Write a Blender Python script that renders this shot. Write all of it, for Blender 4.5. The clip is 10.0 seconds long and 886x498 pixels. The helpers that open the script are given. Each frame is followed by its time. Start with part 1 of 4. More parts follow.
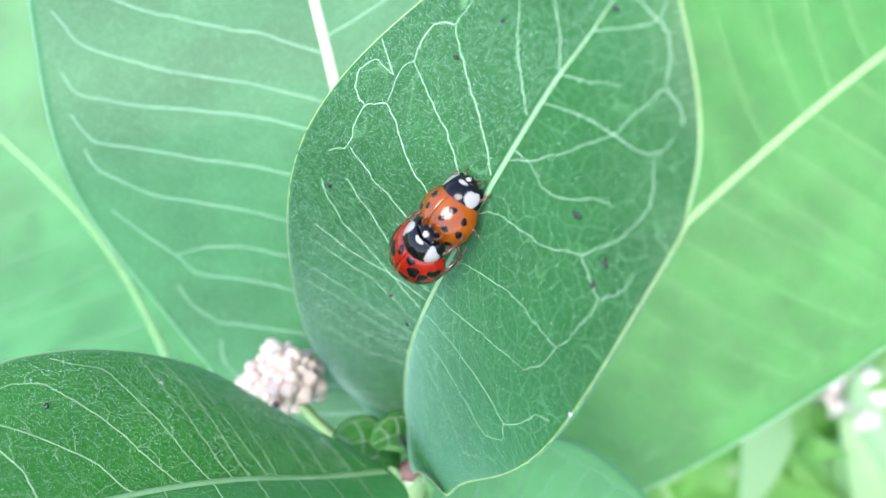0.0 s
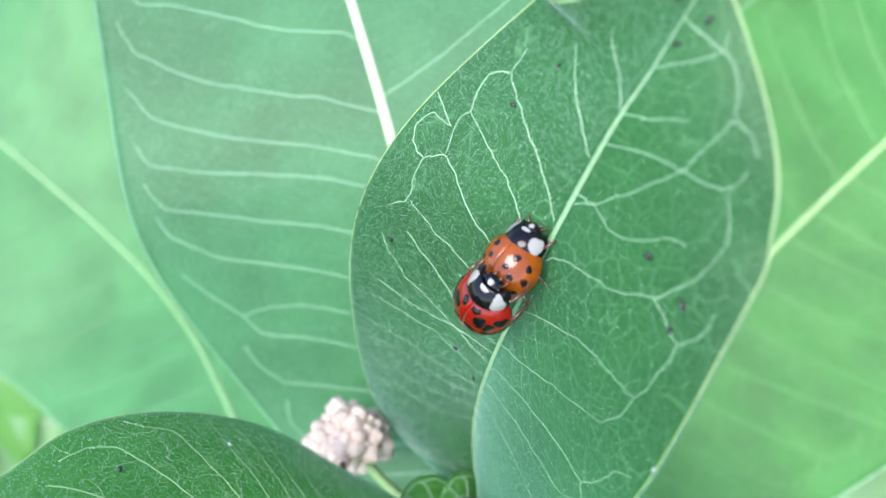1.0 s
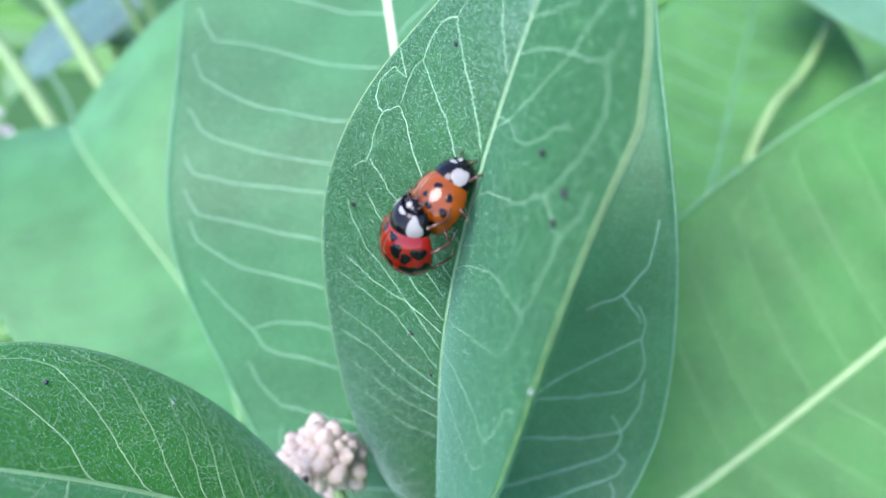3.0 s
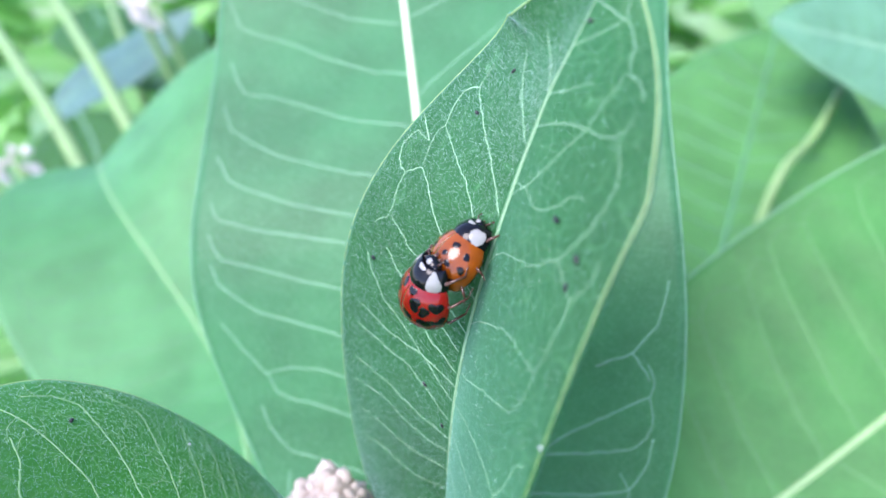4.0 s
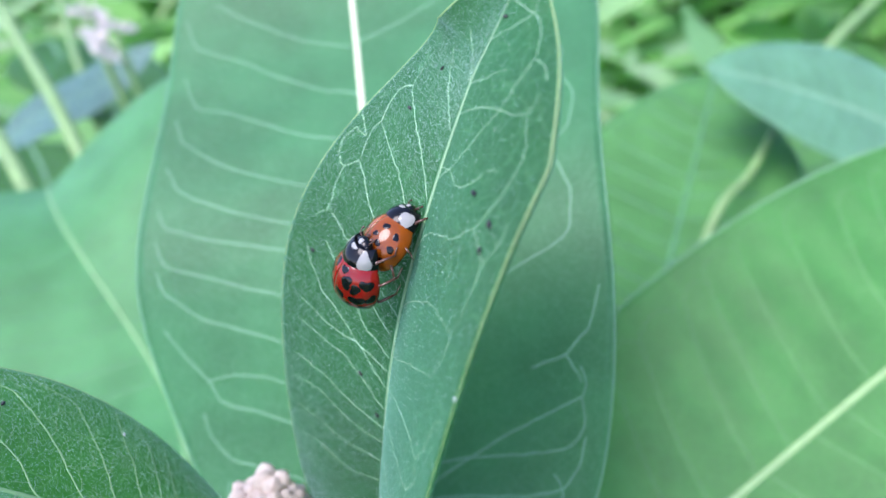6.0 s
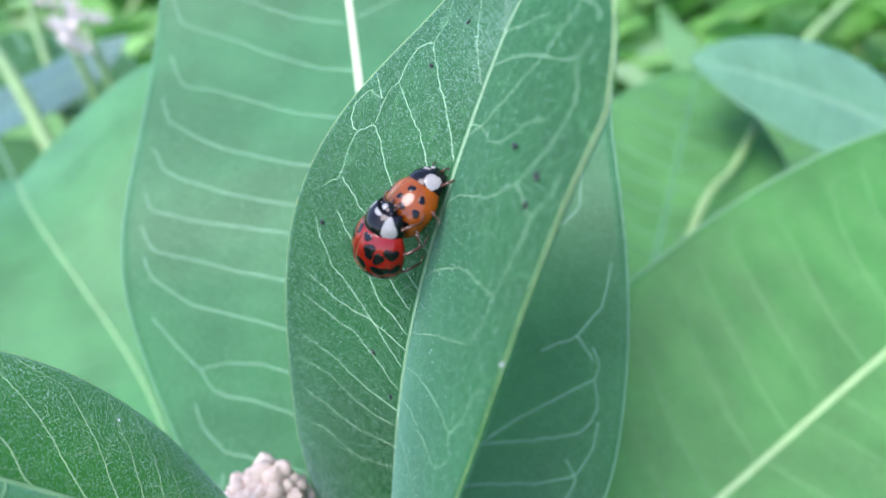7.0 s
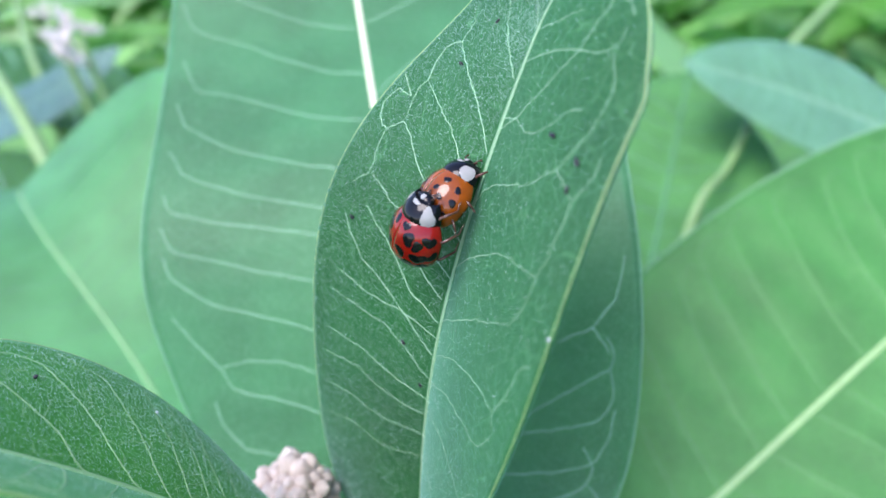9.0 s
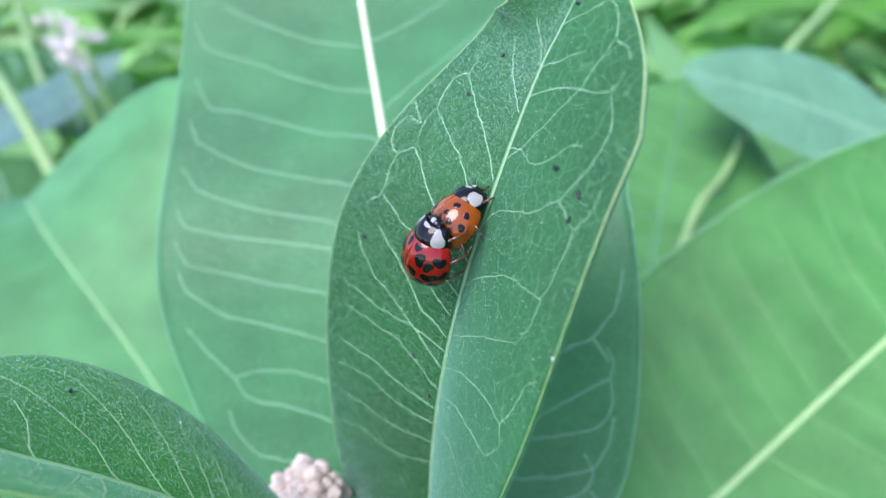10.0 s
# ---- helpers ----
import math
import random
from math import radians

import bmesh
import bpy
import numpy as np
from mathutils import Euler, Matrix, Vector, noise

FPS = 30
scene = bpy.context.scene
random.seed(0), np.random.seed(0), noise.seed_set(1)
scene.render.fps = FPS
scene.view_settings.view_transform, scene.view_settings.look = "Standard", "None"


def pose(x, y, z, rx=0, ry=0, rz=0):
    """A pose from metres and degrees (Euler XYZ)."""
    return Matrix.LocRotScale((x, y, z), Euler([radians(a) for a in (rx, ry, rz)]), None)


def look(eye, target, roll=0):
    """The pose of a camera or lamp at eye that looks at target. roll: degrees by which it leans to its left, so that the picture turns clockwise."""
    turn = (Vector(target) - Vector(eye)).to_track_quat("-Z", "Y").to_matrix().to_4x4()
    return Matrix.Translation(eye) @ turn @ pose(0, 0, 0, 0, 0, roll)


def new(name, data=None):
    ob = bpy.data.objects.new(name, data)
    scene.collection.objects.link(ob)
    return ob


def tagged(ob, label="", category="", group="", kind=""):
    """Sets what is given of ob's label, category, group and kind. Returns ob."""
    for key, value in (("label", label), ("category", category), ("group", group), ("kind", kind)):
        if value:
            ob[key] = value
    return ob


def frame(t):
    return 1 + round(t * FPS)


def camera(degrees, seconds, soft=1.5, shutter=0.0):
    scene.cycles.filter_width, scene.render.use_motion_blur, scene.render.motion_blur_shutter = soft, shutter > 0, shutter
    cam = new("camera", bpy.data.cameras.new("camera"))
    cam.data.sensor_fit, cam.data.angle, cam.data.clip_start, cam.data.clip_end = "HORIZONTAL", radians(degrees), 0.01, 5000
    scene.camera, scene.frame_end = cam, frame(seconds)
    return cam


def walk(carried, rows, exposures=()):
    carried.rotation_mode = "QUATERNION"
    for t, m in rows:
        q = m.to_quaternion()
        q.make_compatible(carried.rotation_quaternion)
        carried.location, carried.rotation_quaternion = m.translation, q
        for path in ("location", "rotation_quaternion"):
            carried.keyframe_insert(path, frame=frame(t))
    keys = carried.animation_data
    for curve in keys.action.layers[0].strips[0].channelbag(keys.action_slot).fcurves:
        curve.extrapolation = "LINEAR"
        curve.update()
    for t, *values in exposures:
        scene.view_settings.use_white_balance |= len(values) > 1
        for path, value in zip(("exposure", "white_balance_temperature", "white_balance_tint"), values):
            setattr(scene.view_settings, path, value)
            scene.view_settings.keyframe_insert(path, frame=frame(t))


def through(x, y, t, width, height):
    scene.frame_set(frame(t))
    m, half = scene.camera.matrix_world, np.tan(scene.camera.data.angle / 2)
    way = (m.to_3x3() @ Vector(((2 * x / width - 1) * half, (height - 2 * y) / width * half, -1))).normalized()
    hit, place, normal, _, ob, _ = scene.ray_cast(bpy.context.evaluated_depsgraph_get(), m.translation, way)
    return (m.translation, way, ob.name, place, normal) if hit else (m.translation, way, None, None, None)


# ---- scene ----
# ---- the camera and its walk ----
cam = camera(67.7, 10.0, 1.5)
cam.data.dof.use_dof = True
cam.data.dof.focus_distance = 0.056
cam.data.dof.aperture_fstop = 22.0
METRES, EYE, TILT, LEAN, TURN = 0.072, 0.62, -57.0, 0.0, 0.0
ROWS = [
    (0.0, 0.0, 0.0, 0.0, -0.0, 0.0, 0.0),
    (0.5, -0.0083, -0.0225, 0.0171, 2.33, -0.77, 1.47),
    (1.0, -0.0058, 0.0131, -0.0047, 5.17, 4.86, 2.08),
    (1.5, 0.0276, 0.0081, -0.1045, 8.2, 8.13, -0.06),
    (2.0, 0.1218, 0.0558, -0.1608, 11.51, 14.3, -3.42),
    (2.5, 0.1776, 0.12, -0.2127, 12.88, 16.48, -4.91),
    (4.0, 0.1838, 0.0744, -0.2122, 13.84, 21.38, -8.22),
    (4.5, 0.1868, 0.0517, -0.2707, 13.45, 24.27, -8.38),
    (5.0, 0.2095, 0.0511, -0.2968, 13.05, 24.68, -8.56),
    (5.5, 0.2458, 0.0497, -0.2853, 11.65, 25.39, -7.83),
    (7.0, 0.1653, 0.118, -0.3079, 8.39, 25.96, -6.27),
    (7.5, 0.1544, 0.1056, -0.3157, 7.54, 26.7, -4.82),
    (8.0, 0.1588, 0.0965, -0.3433, 7.69, 27.17, -4.92),
    (8.5, 0.1243, 0.0889, -0.3426, 7.8, 26.72, -4.96),
    (9.0, 0.1226, 0.0941, -0.3451, 7.95, 26.72, -5.13),
    (9.5, 0.1418, 0.0437, -0.3352, 8.11, 26.2, -5.14),
    (10.0, 0.1186, 0.0392, -0.3474, 7.99, 26.83, -4.95),
]
# the plant's own space: x right, y ahead, z up from the first eye; turned into the world by SPACE
SPACE = pose(0, 0, EYE, TILT, LEAN, TURN)
walk(cam, [(t, SPACE @ pose(METRES * x, METRES * y, METRES * z, 90 + pitch, roll, yaw)) for t, x, y, z, yaw, pitch, roll in ROWS], [(0.0, 2.25, 6550, 18), (0.5, 2.1, 6550, 19), (1.0, 2.05, 6580, 19), (1.5, 2.2, 6600, 20), (2.2, 2.05, 6350, 23), (2.7, 1.95, 6250, 24), (3.8, 2.1, 6200, 24), (4.2, 2.05, 6200, 24), (5.0, 1.85, 6100, 24), (7.0, 1.81, 6280, 23), (10.0, 1.81, 6230, 22)])

# ---- world, sun, exposure ----
world = bpy.data.worlds.new("sky")
scene.world = world
world.use_nodes = True
sky = world.node_tree.nodes.new("ShaderNodeTexSky")
sky.sky_type = "NISHITA"
sky.sun_disc = False
sky.sun_elevation, sky.sun_rotation = radians(58), radians(213)
world.node_tree.links.new(sky.outputs[0], world.node_tree.nodes["Background"].inputs[0])
world.node_tree.nodes["Background"].inputs[1].default_value = 0.13
sun = new("sun", bpy.data.lights.new("sun", "SUN"))
sun.data.energy, sun.data.angle, sun.data.color = 1.5, radians(38), (1.0, 0.96, 0.9)
sun.matrix_world = look((-0.29, -0.45, 0.85), (0, 0, 0))

# ---- materials ----


def shader(name):
    m = bpy.data.materials.new(name)
    m.use_nodes = True
    nt = m.node_tree
    return m, nt.nodes, nt.links, nt.nodes["Principled BSDF"]


def math_node(nodes, links, op, a, b=None, c=None, clamp=False):
    n = nodes.new("ShaderNodeMath")
    n.operation, n.use_clamp = op, clamp
    for i, x in enumerate((a, b, c)):
        if x is None:
            continue
        if isinstance(x, (int, float)):
            n.inputs[i].default_value = x
        else:
            links.new(x, n.inputs[i])
    return n.outputs[0]


def ramp_node(nodes, links, fac, lo, hi):
    n = nodes.new("ShaderNodeMapRange")
    n.inputs[1].default_value, n.inputs[2].default_value = lo, hi
    links.new(fac, n.inputs[0])
    return n.outputs[0]


def mix_node(nodes, links, fac, a, b, blend="MIX"):
    n = nodes.new("ShaderNodeMix")
    n.data_type, n.blend_type = "RGBA", blend
    for i, x in ((0, fac), (6, a), (7, b)):
        if isinstance(x, (int, float)):
            n.inputs[i].default_value = x
        elif isinstance(x, tuple):
            n.inputs[i].default_value = (*x, 1)
        else:
            links.new(x, n.inputs[i])
    return n.outputs[2]


def noise_node(nodes, links, vec, scale, detail=3.0, rough=0.55):
    n = nodes.new("ShaderNodeTexNoise")
    n.inputs["Scale"].default_value, n.inputs["Detail"].default_value, n.inputs["Roughness"].default_value = scale, detail, rough
    if vec is not None:
        links.new(vec, n.inputs["Vector"])
    return n.outputs["Fac"]


def leaf_material(name, green, vein, through_colour, net=3.2, net_strength=0.6, fuzz=0.35, rough=0.5, translucency=0.35, gloss=0.35, sheen=0.3, line=0.03):
    """A leaf blade: green flesh, a net of fine pale veins in the blade's own centimetres, pale down, light that shines through."""
    m, nodes, links, bsdf = shader(name)
    scaler = nodes.new("ShaderNodeVectorMath")
    scaler.operation = "SCALE"
    scaler.inputs["Scale"].default_value = 100.0  # centimetres
    links.new(nodes.new("ShaderNodeTexCoord").outputs["Object"], scaler.inputs[0])
    uv = scaler.outputs[0]
    wob = nodes.new("ShaderNodeTexNoise")
    wob.inputs["Scale"].default_value = 3.5
    links.new(uv, wob.inputs["Vector"])
    warp = nodes.new("ShaderNodeVectorMath")
    warp.operation = "MULTIPLY_ADD"
    warp.inputs[1].default_value = (0.12, 0.12, 0.12)
    links.new(wob.outputs["Color"], warp.inputs[0])
    links.new(uv, warp.inputs[2])
    lines = []
    for scale, width in ((net, line), (net * 2.6, line * 2)):
        v = nodes.new("ShaderNodeTexVoronoi")
        v.feature = "DISTANCE_TO_EDGE"
        v.inputs["Scale"].default_value = scale
        links.new(warp.outputs[0], v.inputs["Vector"])
        n = nodes.new("ShaderNodeMapRange")
        n.inputs[1].default_value, n.inputs[2].default_value = 0.0, width
        n.inputs[3].default_value, n.inputs[4].default_value = 1.0, 0.0
        links.new(v.outputs["Distance"], n.inputs[0])
        lines.append(n.outputs[0])
    patch = ramp_node(nodes, links, noise_node(nodes, links, uv, 1.3), 0.3, 0.7)
    fine = math_node(nodes, links, "MULTIPLY", lines[1], 0.38)
    netted = math_node(nodes, links, "MAXIMUM", math_node(nodes, links, "MULTIPLY", lines[0], math_node(nodes, links, "MULTIPLY_ADD", patch, 0.6, 0.4)), fine)
    netted = math_node(nodes, links, "MULTIPLY", netted, net_strength, clamp=True)
    mottle = noise_node(nodes, links, uv, 0.8, 4.0)
    dark = tuple(c * 0.82 for c in green)
    light = tuple(min(1, c * 1.2) for c in green)
    flesh = mix_node(nodes, links, ramp_node(nodes, links, mottle, 0.35, 0.65), dark, light)
    down = ramp_node(nodes, links, noise_node(nodes, links, uv, 42.0, 1.5, 0.6), 0.54, 0.62)
    flesh = mix_node(nodes, links, math_node(nodes, links, "MULTIPLY", down, min(1.0, fuzz * 1.8)), flesh, tuple(min(0.6, c * 1.8 + 0.09) for c in green))
    colour = mix_node(nodes, links, netted, flesh, vein)
    links.new(colour, bsdf.inputs["Base Color"])
    bsdf.inputs["Roughness"].default_value = rough
    bsdf.inputs["Sheen Weight"].default_value = sheen
    bsdf.inputs["Sheen Roughness"].default_value = 0.42
    bsdf.inputs["Sheen Tint"].default_value = (0.38, 0.85, 0.72, 1)
    bsdf.inputs["Specular IOR Level"].default_value = gloss
    height = math_node(nodes, links, "ADD", math_node(nodes, links, "MULTIPLY", netted, -0.6), math_node(nodes, links, "MULTIPLY", noise_node(nodes, links, uv, 40.0, 3.0), 0.5))
    bump = nodes.new("ShaderNodeBump")
    bump.inputs["Strength"].default_value, bump.inputs["Distance"].default_value = 0.35, 0.0003
    links.new(height, bump.inputs["Height"])
    links.new(bump.outputs[0], bsdf.inputs["Normal"])
    trans = nodes.new("ShaderNodeBsdfTranslucent")
    links.new(mix_node(nodes, links, netted, through_colour, tuple(min(1, c * 1.4) for c in through_colour)), trans.inputs[0])
    mixer = nodes.new("ShaderNodeMixShader")
    mixer.inputs[0].default_value = translucency
    links.new(bsdf.outputs[0], mixer.inputs[1])
    links.new(trans.outputs[0], mixer.inputs[2])
    links.new(mixer.outputs[0], nodes["Material Output"].inputs[0])
    return m


def plain_material(name, colour, rough=0.5, vary=0.25, scale=120.0, bump=0.2, through=None, coat=0.0, spec=0.5, dist=0.0003):
    """A surface with a grain and a broader variation in its own space (scale per metre)."""
    m, nodes, links, bsdf = shader(name)
    co = nodes.new("ShaderNodeTexCoord").outputs["Object"]
    big, small = noise_node(nodes, links, co, scale, 3.0), noise_node(nodes, links, co, scale * 9, 3.0)
    f = math_node(nodes, links, "MULTIPLY_ADD", small, 0.4, math_node(nodes, links, "MULTIPLY", big, 0.6))
    lo, hi = tuple(c * (1 - vary) for c in colour), tuple(min(1, c * (1 + vary)) for c in colour)
    links.new(mix_node(nodes, links, ramp_node(nodes, links, f, 0.35, 0.65), lo, hi), bsdf.inputs["Base Color"])
    bsdf.inputs["Roughness"].default_value = rough
    bsdf.inputs["Specular IOR Level"].default_value = spec
    bsdf.inputs["Coat Weight"].default_value = coat
    bsdf.inputs["Coat Roughness"].default_value = 0.08
    b = nodes.new("ShaderNodeBump")
    b.inputs["Strength"].default_value, b.inputs["Distance"].default_value = bump, dist
    links.new(small, b.inputs["Height"])
    links.new(b.outputs[0], bsdf.inputs["Normal"])
    if through:
        trans = nodes.new("ShaderNodeBsdfTranslucent")
        trans.inputs[0].default_value = (*through, 1)
        mixer = nodes.new("ShaderNodeMixShader")
        mixer.inputs[0].default_value = 0.35
        links.new(bsdf.outputs[0], mixer.inputs[1])
        links.new(trans.outputs[0], mixer.inputs[2])
        links.new(mixer.outputs[0], nodes["Material Output"].inputs[0])
    return m


LEAF_FRONT = leaf_material("leaf_front", (0.0105, 0.088, 0.019), (0.11, 0.31, 0.13), (0.04, 0.36, 0.04), net=5.0, net_strength=0.6, gloss=0.35, sheen=0.55, fuzz=0.08, rough=0.45, translucency=0.26)
LEAF_BACK = leaf_material("leaf_back", (0.038, 0.165, 0.066), (0.2, 0.42, 0.24), (0.13, 0.5, 0.1), net=3.0, net_strength=0.16, fuzz=0.2, rough=0.5, translucency=0.35)
LEAF_LOW = leaf_material("leaf_low", (0.034, 0.185, 0.026), (0.24, 0.48, 0.17), (0.14, 0.6, 0.03), net=4.2, net_strength=0.6, line=0.03, sheen=0.35, gloss=0.4, fuzz=0.16, rough=0.45, translucency=0.36)
LEAF_FAR = leaf_material("leaf_far", (0.068, 0.235, 0.085), (0.12, 0.30, 0.13), (0.18, 0.60, 0.11), net=1.0, net_strength=0.2, fuzz=0.15, rough=0.5, translucency=0.34)
LEAF_WIDE = leaf_material("leaf_wide", (0.040, 0.185, 0.036), (0.08, 0.26, 0.07), (0.14, 0.57, 0.05), net=2.0, net_strength=0.5, fuzz=0.14, rough=0.5, translucency=0.32, gloss=0.45)
VEIN_WIDE = plain_material("vein_wide", (0.085, 0.26, 0.07), 0.5, 0.15, 300.0, 0.1)
VEIN_BLUNT = plain_material("vein_blunt", (0.07, 0.22, 0.09), 0.5, 0.15, 300.0, 0.1)
VEIN_LOW = plain_material("vein_low", (0.27, 0.48, 0.20), 0.5, 0.15, 300.0, 0.1)
LEAF_PALE = leaf_material("leaf_pale", (0.085, 0.25, 0.075), (0.14, 0.32, 0.13), (0.25, 0.62, 0.14), net=1.0, net_strength=0.2, fuzz=0.15, rough=0.5, translucency=0.42)
LEAF_GREY = leaf_material("leaf_grey", (0.10, 0.25, 0.14), (0.22, 0.4, 0.26), (0.2, 0.5, 0.2), net=1.0, net_strength=0.2, fuzz=0.3, rough=0.5, translucency=0.3)
VEIN_PALE = plain_material("vein_pale", (0.23, 0.41, 0.25), 0.5, 0.15, 300.0, 0.1)
VEIN_WHITE = plain_material("vein_white", (0.50, 0.56, 0.38), 0.45, 0.08, 300.0, 0.1)
VEIN_SOFT = plain_material("vein_soft", (0.17, 0.36, 0.21), 0.5, 0.15, 300.0, 0.1)
RIB_CREAM = plain_material("rib_cream", (0.22, 0.37, 0.15), 0.5, 0.12, 300.0, 0.1)
RIB_SOFT = plain_material("rib_soft", (0.13, 0.29, 0.11), 0.5, 0.12, 300.0, 0.1)
MIDRIB_GREEN = plain_material("midrib_green", (0.19, 0.34, 0.19), 0.45, 0.15, 300.0, 0.1)
RIM = plain_material("leaf_rim", (0.30, 0.48, 0.21), 0.5, 0.15, 300.0, 0.1, through=(0.5, 0.7, 0.1))
STEM = plain_material("stem_green", (0.17, 0.30, 0.11), 0.55, 0.2, 150.0, 0.2)

# ---- building help ----
CM = 0.01


def from_arrays(name, verts, faces, material, smooth=True):
    me = bpy.data.meshes.new(name)
    me.from_pydata([tuple(v) for v in verts], [], faces)
    me.materials.append(material)
    me.polygons.foreach_set("use_smooth", [smooth] * len(me.polygons))
    me.update()
    return me


def part(name, me, parent, label="", m=None):
    """Links a mesh (or bmesh with its material already on) as one object under its thing."""
    ob = new(name, me)
    ob.parent = parent
    if m is not None:
        ob.matrix_basis = m
    if label:
        ob["label"] = label
    return ob


def spline(values, s):
    """A natural cubic spline through values at even steps of 0..1."""
    v = np.asarray(values, float)
    n = len(v)
    x = np.asarray(s, float) * (n - 1)
    a = np.eye(n) * 4
    for i in range(1, n - 1):
        a[i, i - 1] = a[i, i + 1] = 1
    a[0], a[-1] = 0, 0
    a[0, 0] = a[-1, -1] = 1
    b = np.zeros_like(v)
    b[1:-1] = 6 * (v[2:] - 2 * v[1:-1] + v[:-2])
    m = np.linalg.solve(a, b)
    i = np.clip(x.astype(int), 0, n - 2)
    f = x - i
    if v.ndim > 1:
        f = f[..., None]
    g = 1 - f
    return g * v[i] + f * v[i + 1] + ((g**3 - g) * m[i] + (f**3 - f) * m[i + 1]) / 6


def blade_point(leaf, s, v):
    """The place, in centimetres, of a blade at s along its midrib (0 base, 1 tip) and v across (-1 left edge, 1 right edge)."""
    s, v = np.broadcast_arrays(np.asarray(s, float), np.asarray(v, float))
    mid = spline(leaf["rib"], s)
    along = spline(leaf["rib"], np.clip(s + 0.01, 0, 1)) - spline(leaf["rib"], np.clip(s - 0.01, 0, 1))
    along = along / np.linalg.norm(along, axis=-1, keepdims=True)
    side = np.cross(along, np.asarray(leaf["face"], float))
    side = side / np.linalg.norm(side, axis=-1, keepdims=True)
    up = np.cross(side, along)
    right, u = np.where(v > 0, 1.0, 0.0), np.abs(v)
    w, a, k = (spline(leaf[key][1], s) * right + spline(leaf[key][0], s) * (1 - right) for key in ("width", "lift", "curl"))
    w = w * np.clip(4 * s * (1 - s), 0, 1) ** leaf.get("taper", 0.45)
    k = k + 1e-5
    c, h = (np.sin(a + k * u) - np.sin(a)) / k, -(np.cos(a + k * u) - np.cos(a)) / k
    # gentle waves between the side veins, and along the edge
    wave = leaf.get("wave", 0.0) * np.sin(s * leaf.get("waves", 60.0) - u * 3.0) * np.sin(u * math.pi) + leaf.get("ruffle", 0.0) * u**3 * np.sin(s * 23 + v * 2)
    return mid + (w * c * np.where(v > 0, 1.0, -1.0))[..., None] * side + (w * h + wave)[..., None] * up


def blade_frame(leaf, s, v):
    """Place, direction along and normal of a blade at s and v (numbers or arrays)."""
    s, v = np.clip(np.asarray(s, float), 0.02, 0.98), np.asarray(v, float)
    p = blade_point(leaf, s, v)
    v = np.clip(v, -0.98, 0.98)
    v = np.where(np.abs(v) < 0.011, 0.011, v) if leaf.get("one_side") else v
    t = blade_point(leaf, s + 0.01, v) - blade_point(leaf, s - 0.01, v)
    b = blade_point(leaf, s, v + 0.01) - blade_point(leaf, s, v - 0.01)
    t = t / np.linalg.norm(t, axis=-1, keepdims=True)
    n = np.cross(b, t)
    return p, t, n / np.linalg.norm(n, axis=-1, keepdims=True)


def tube_arrays(path, radii, normals=None, sides=6, flat=1.0):
    """A tapered tube along points; flat squeezes it along the normals."""
    path = np.asarray(path, float)
    n = len(path)
    t = np.gradient(path, axis=0)
    t = t / (np.linalg.norm(t, axis=1, keepdims=True) + 1e-12)
    if normals is None:
        ref = np.array([0.3, 0.5, 0.81]) if abs(t[0] @ np.array([0.3, 0.5, 0.81])) < 0.9 else np.array([1.0, 0, 0])
        normals = np.repeat(ref[None], n, 0)
    b = np.cross(t, normals)
    b = b / (np.linalg.norm(b, axis=1, keepdims=True) + 1e-12)
    nn = np.cross(b, t)
    ang = np.linspace(0, 2 * math.pi, sides, endpoint=False)
    r = np.broadcast_to(np.asarray(radii, float), (n,))
    v = path[:, None] + r[:, None, None] * (np.cos(ang)[None, :, None] * b[:, None] + flat * np.sin(ang)[None, :, None] * nn[:, None])
    faces = [(i * sides + j, i * sides + (j + 1) % sides, (i + 1) * sides + (j + 1) % sides, (i + 1) * sides + j) for i in range(n - 1) for j in range(sides)]
    faces += [tuple(range(sides))[::-1], tuple((n - 1) * sides + j for j in range(sides))]
    return v.reshape(-1, 3), faces


def join_arrays(pieces):
    vs, fs, o = [], [], 0
    for v, f in pieces:
        vs.append(np.asarray(v))
        fs += [tuple(i + o for i in q) for q in f]
        o += len(v)
    return np.concatenate(vs), fs


def vein_on(leaf, path, r0, r1, sink=0.25, steps=7, sides=6, wobble=0.0):
    """A raised vein along points (s, v) of a blade, tapering from r0 to r1 centimetres."""
    q = np.asarray(path, float)
    x = np.linspace(0, len(q) - 1, max(2, (len(q) - 1) * steps + 1))
    q = np.stack([np.interp(x, np.arange(len(q)), q[:, k]) for k in (0, 1)], 1)
    for _ in range(2):  # soften the corners a little
        q[1:-1] = q[1:-1] * 0.5 + (q[:-2] + q[2:]) * 0.25
    if wobble:
        rnd = np.random.default_rng(int(abs(q[0, 0] * 977 + q[-1, 1] * 5113)))
        for k, amp in ((0, wobble * 0.35), (1, wobble)):
            w = rnd.normal(0, amp, len(q))
            w[0] = w[-1] = 0
            q[:, k] += w * 0.5 + np.r_[w[1:], 0] * 0.5
    q[:, 1] = np.clip(q[:, 1], -0.995, 0.995)
    p = blade_point(leaf, q[:, 0], q[:, 1])
    n = blade_frame(leaf, q[:, 0], q[:, 1])[2]
    r = np.linspace(r0, r1, len(p))
    return tube_arrays(p - n * (r * sink)[:, None], r, n, sides, 0.6)


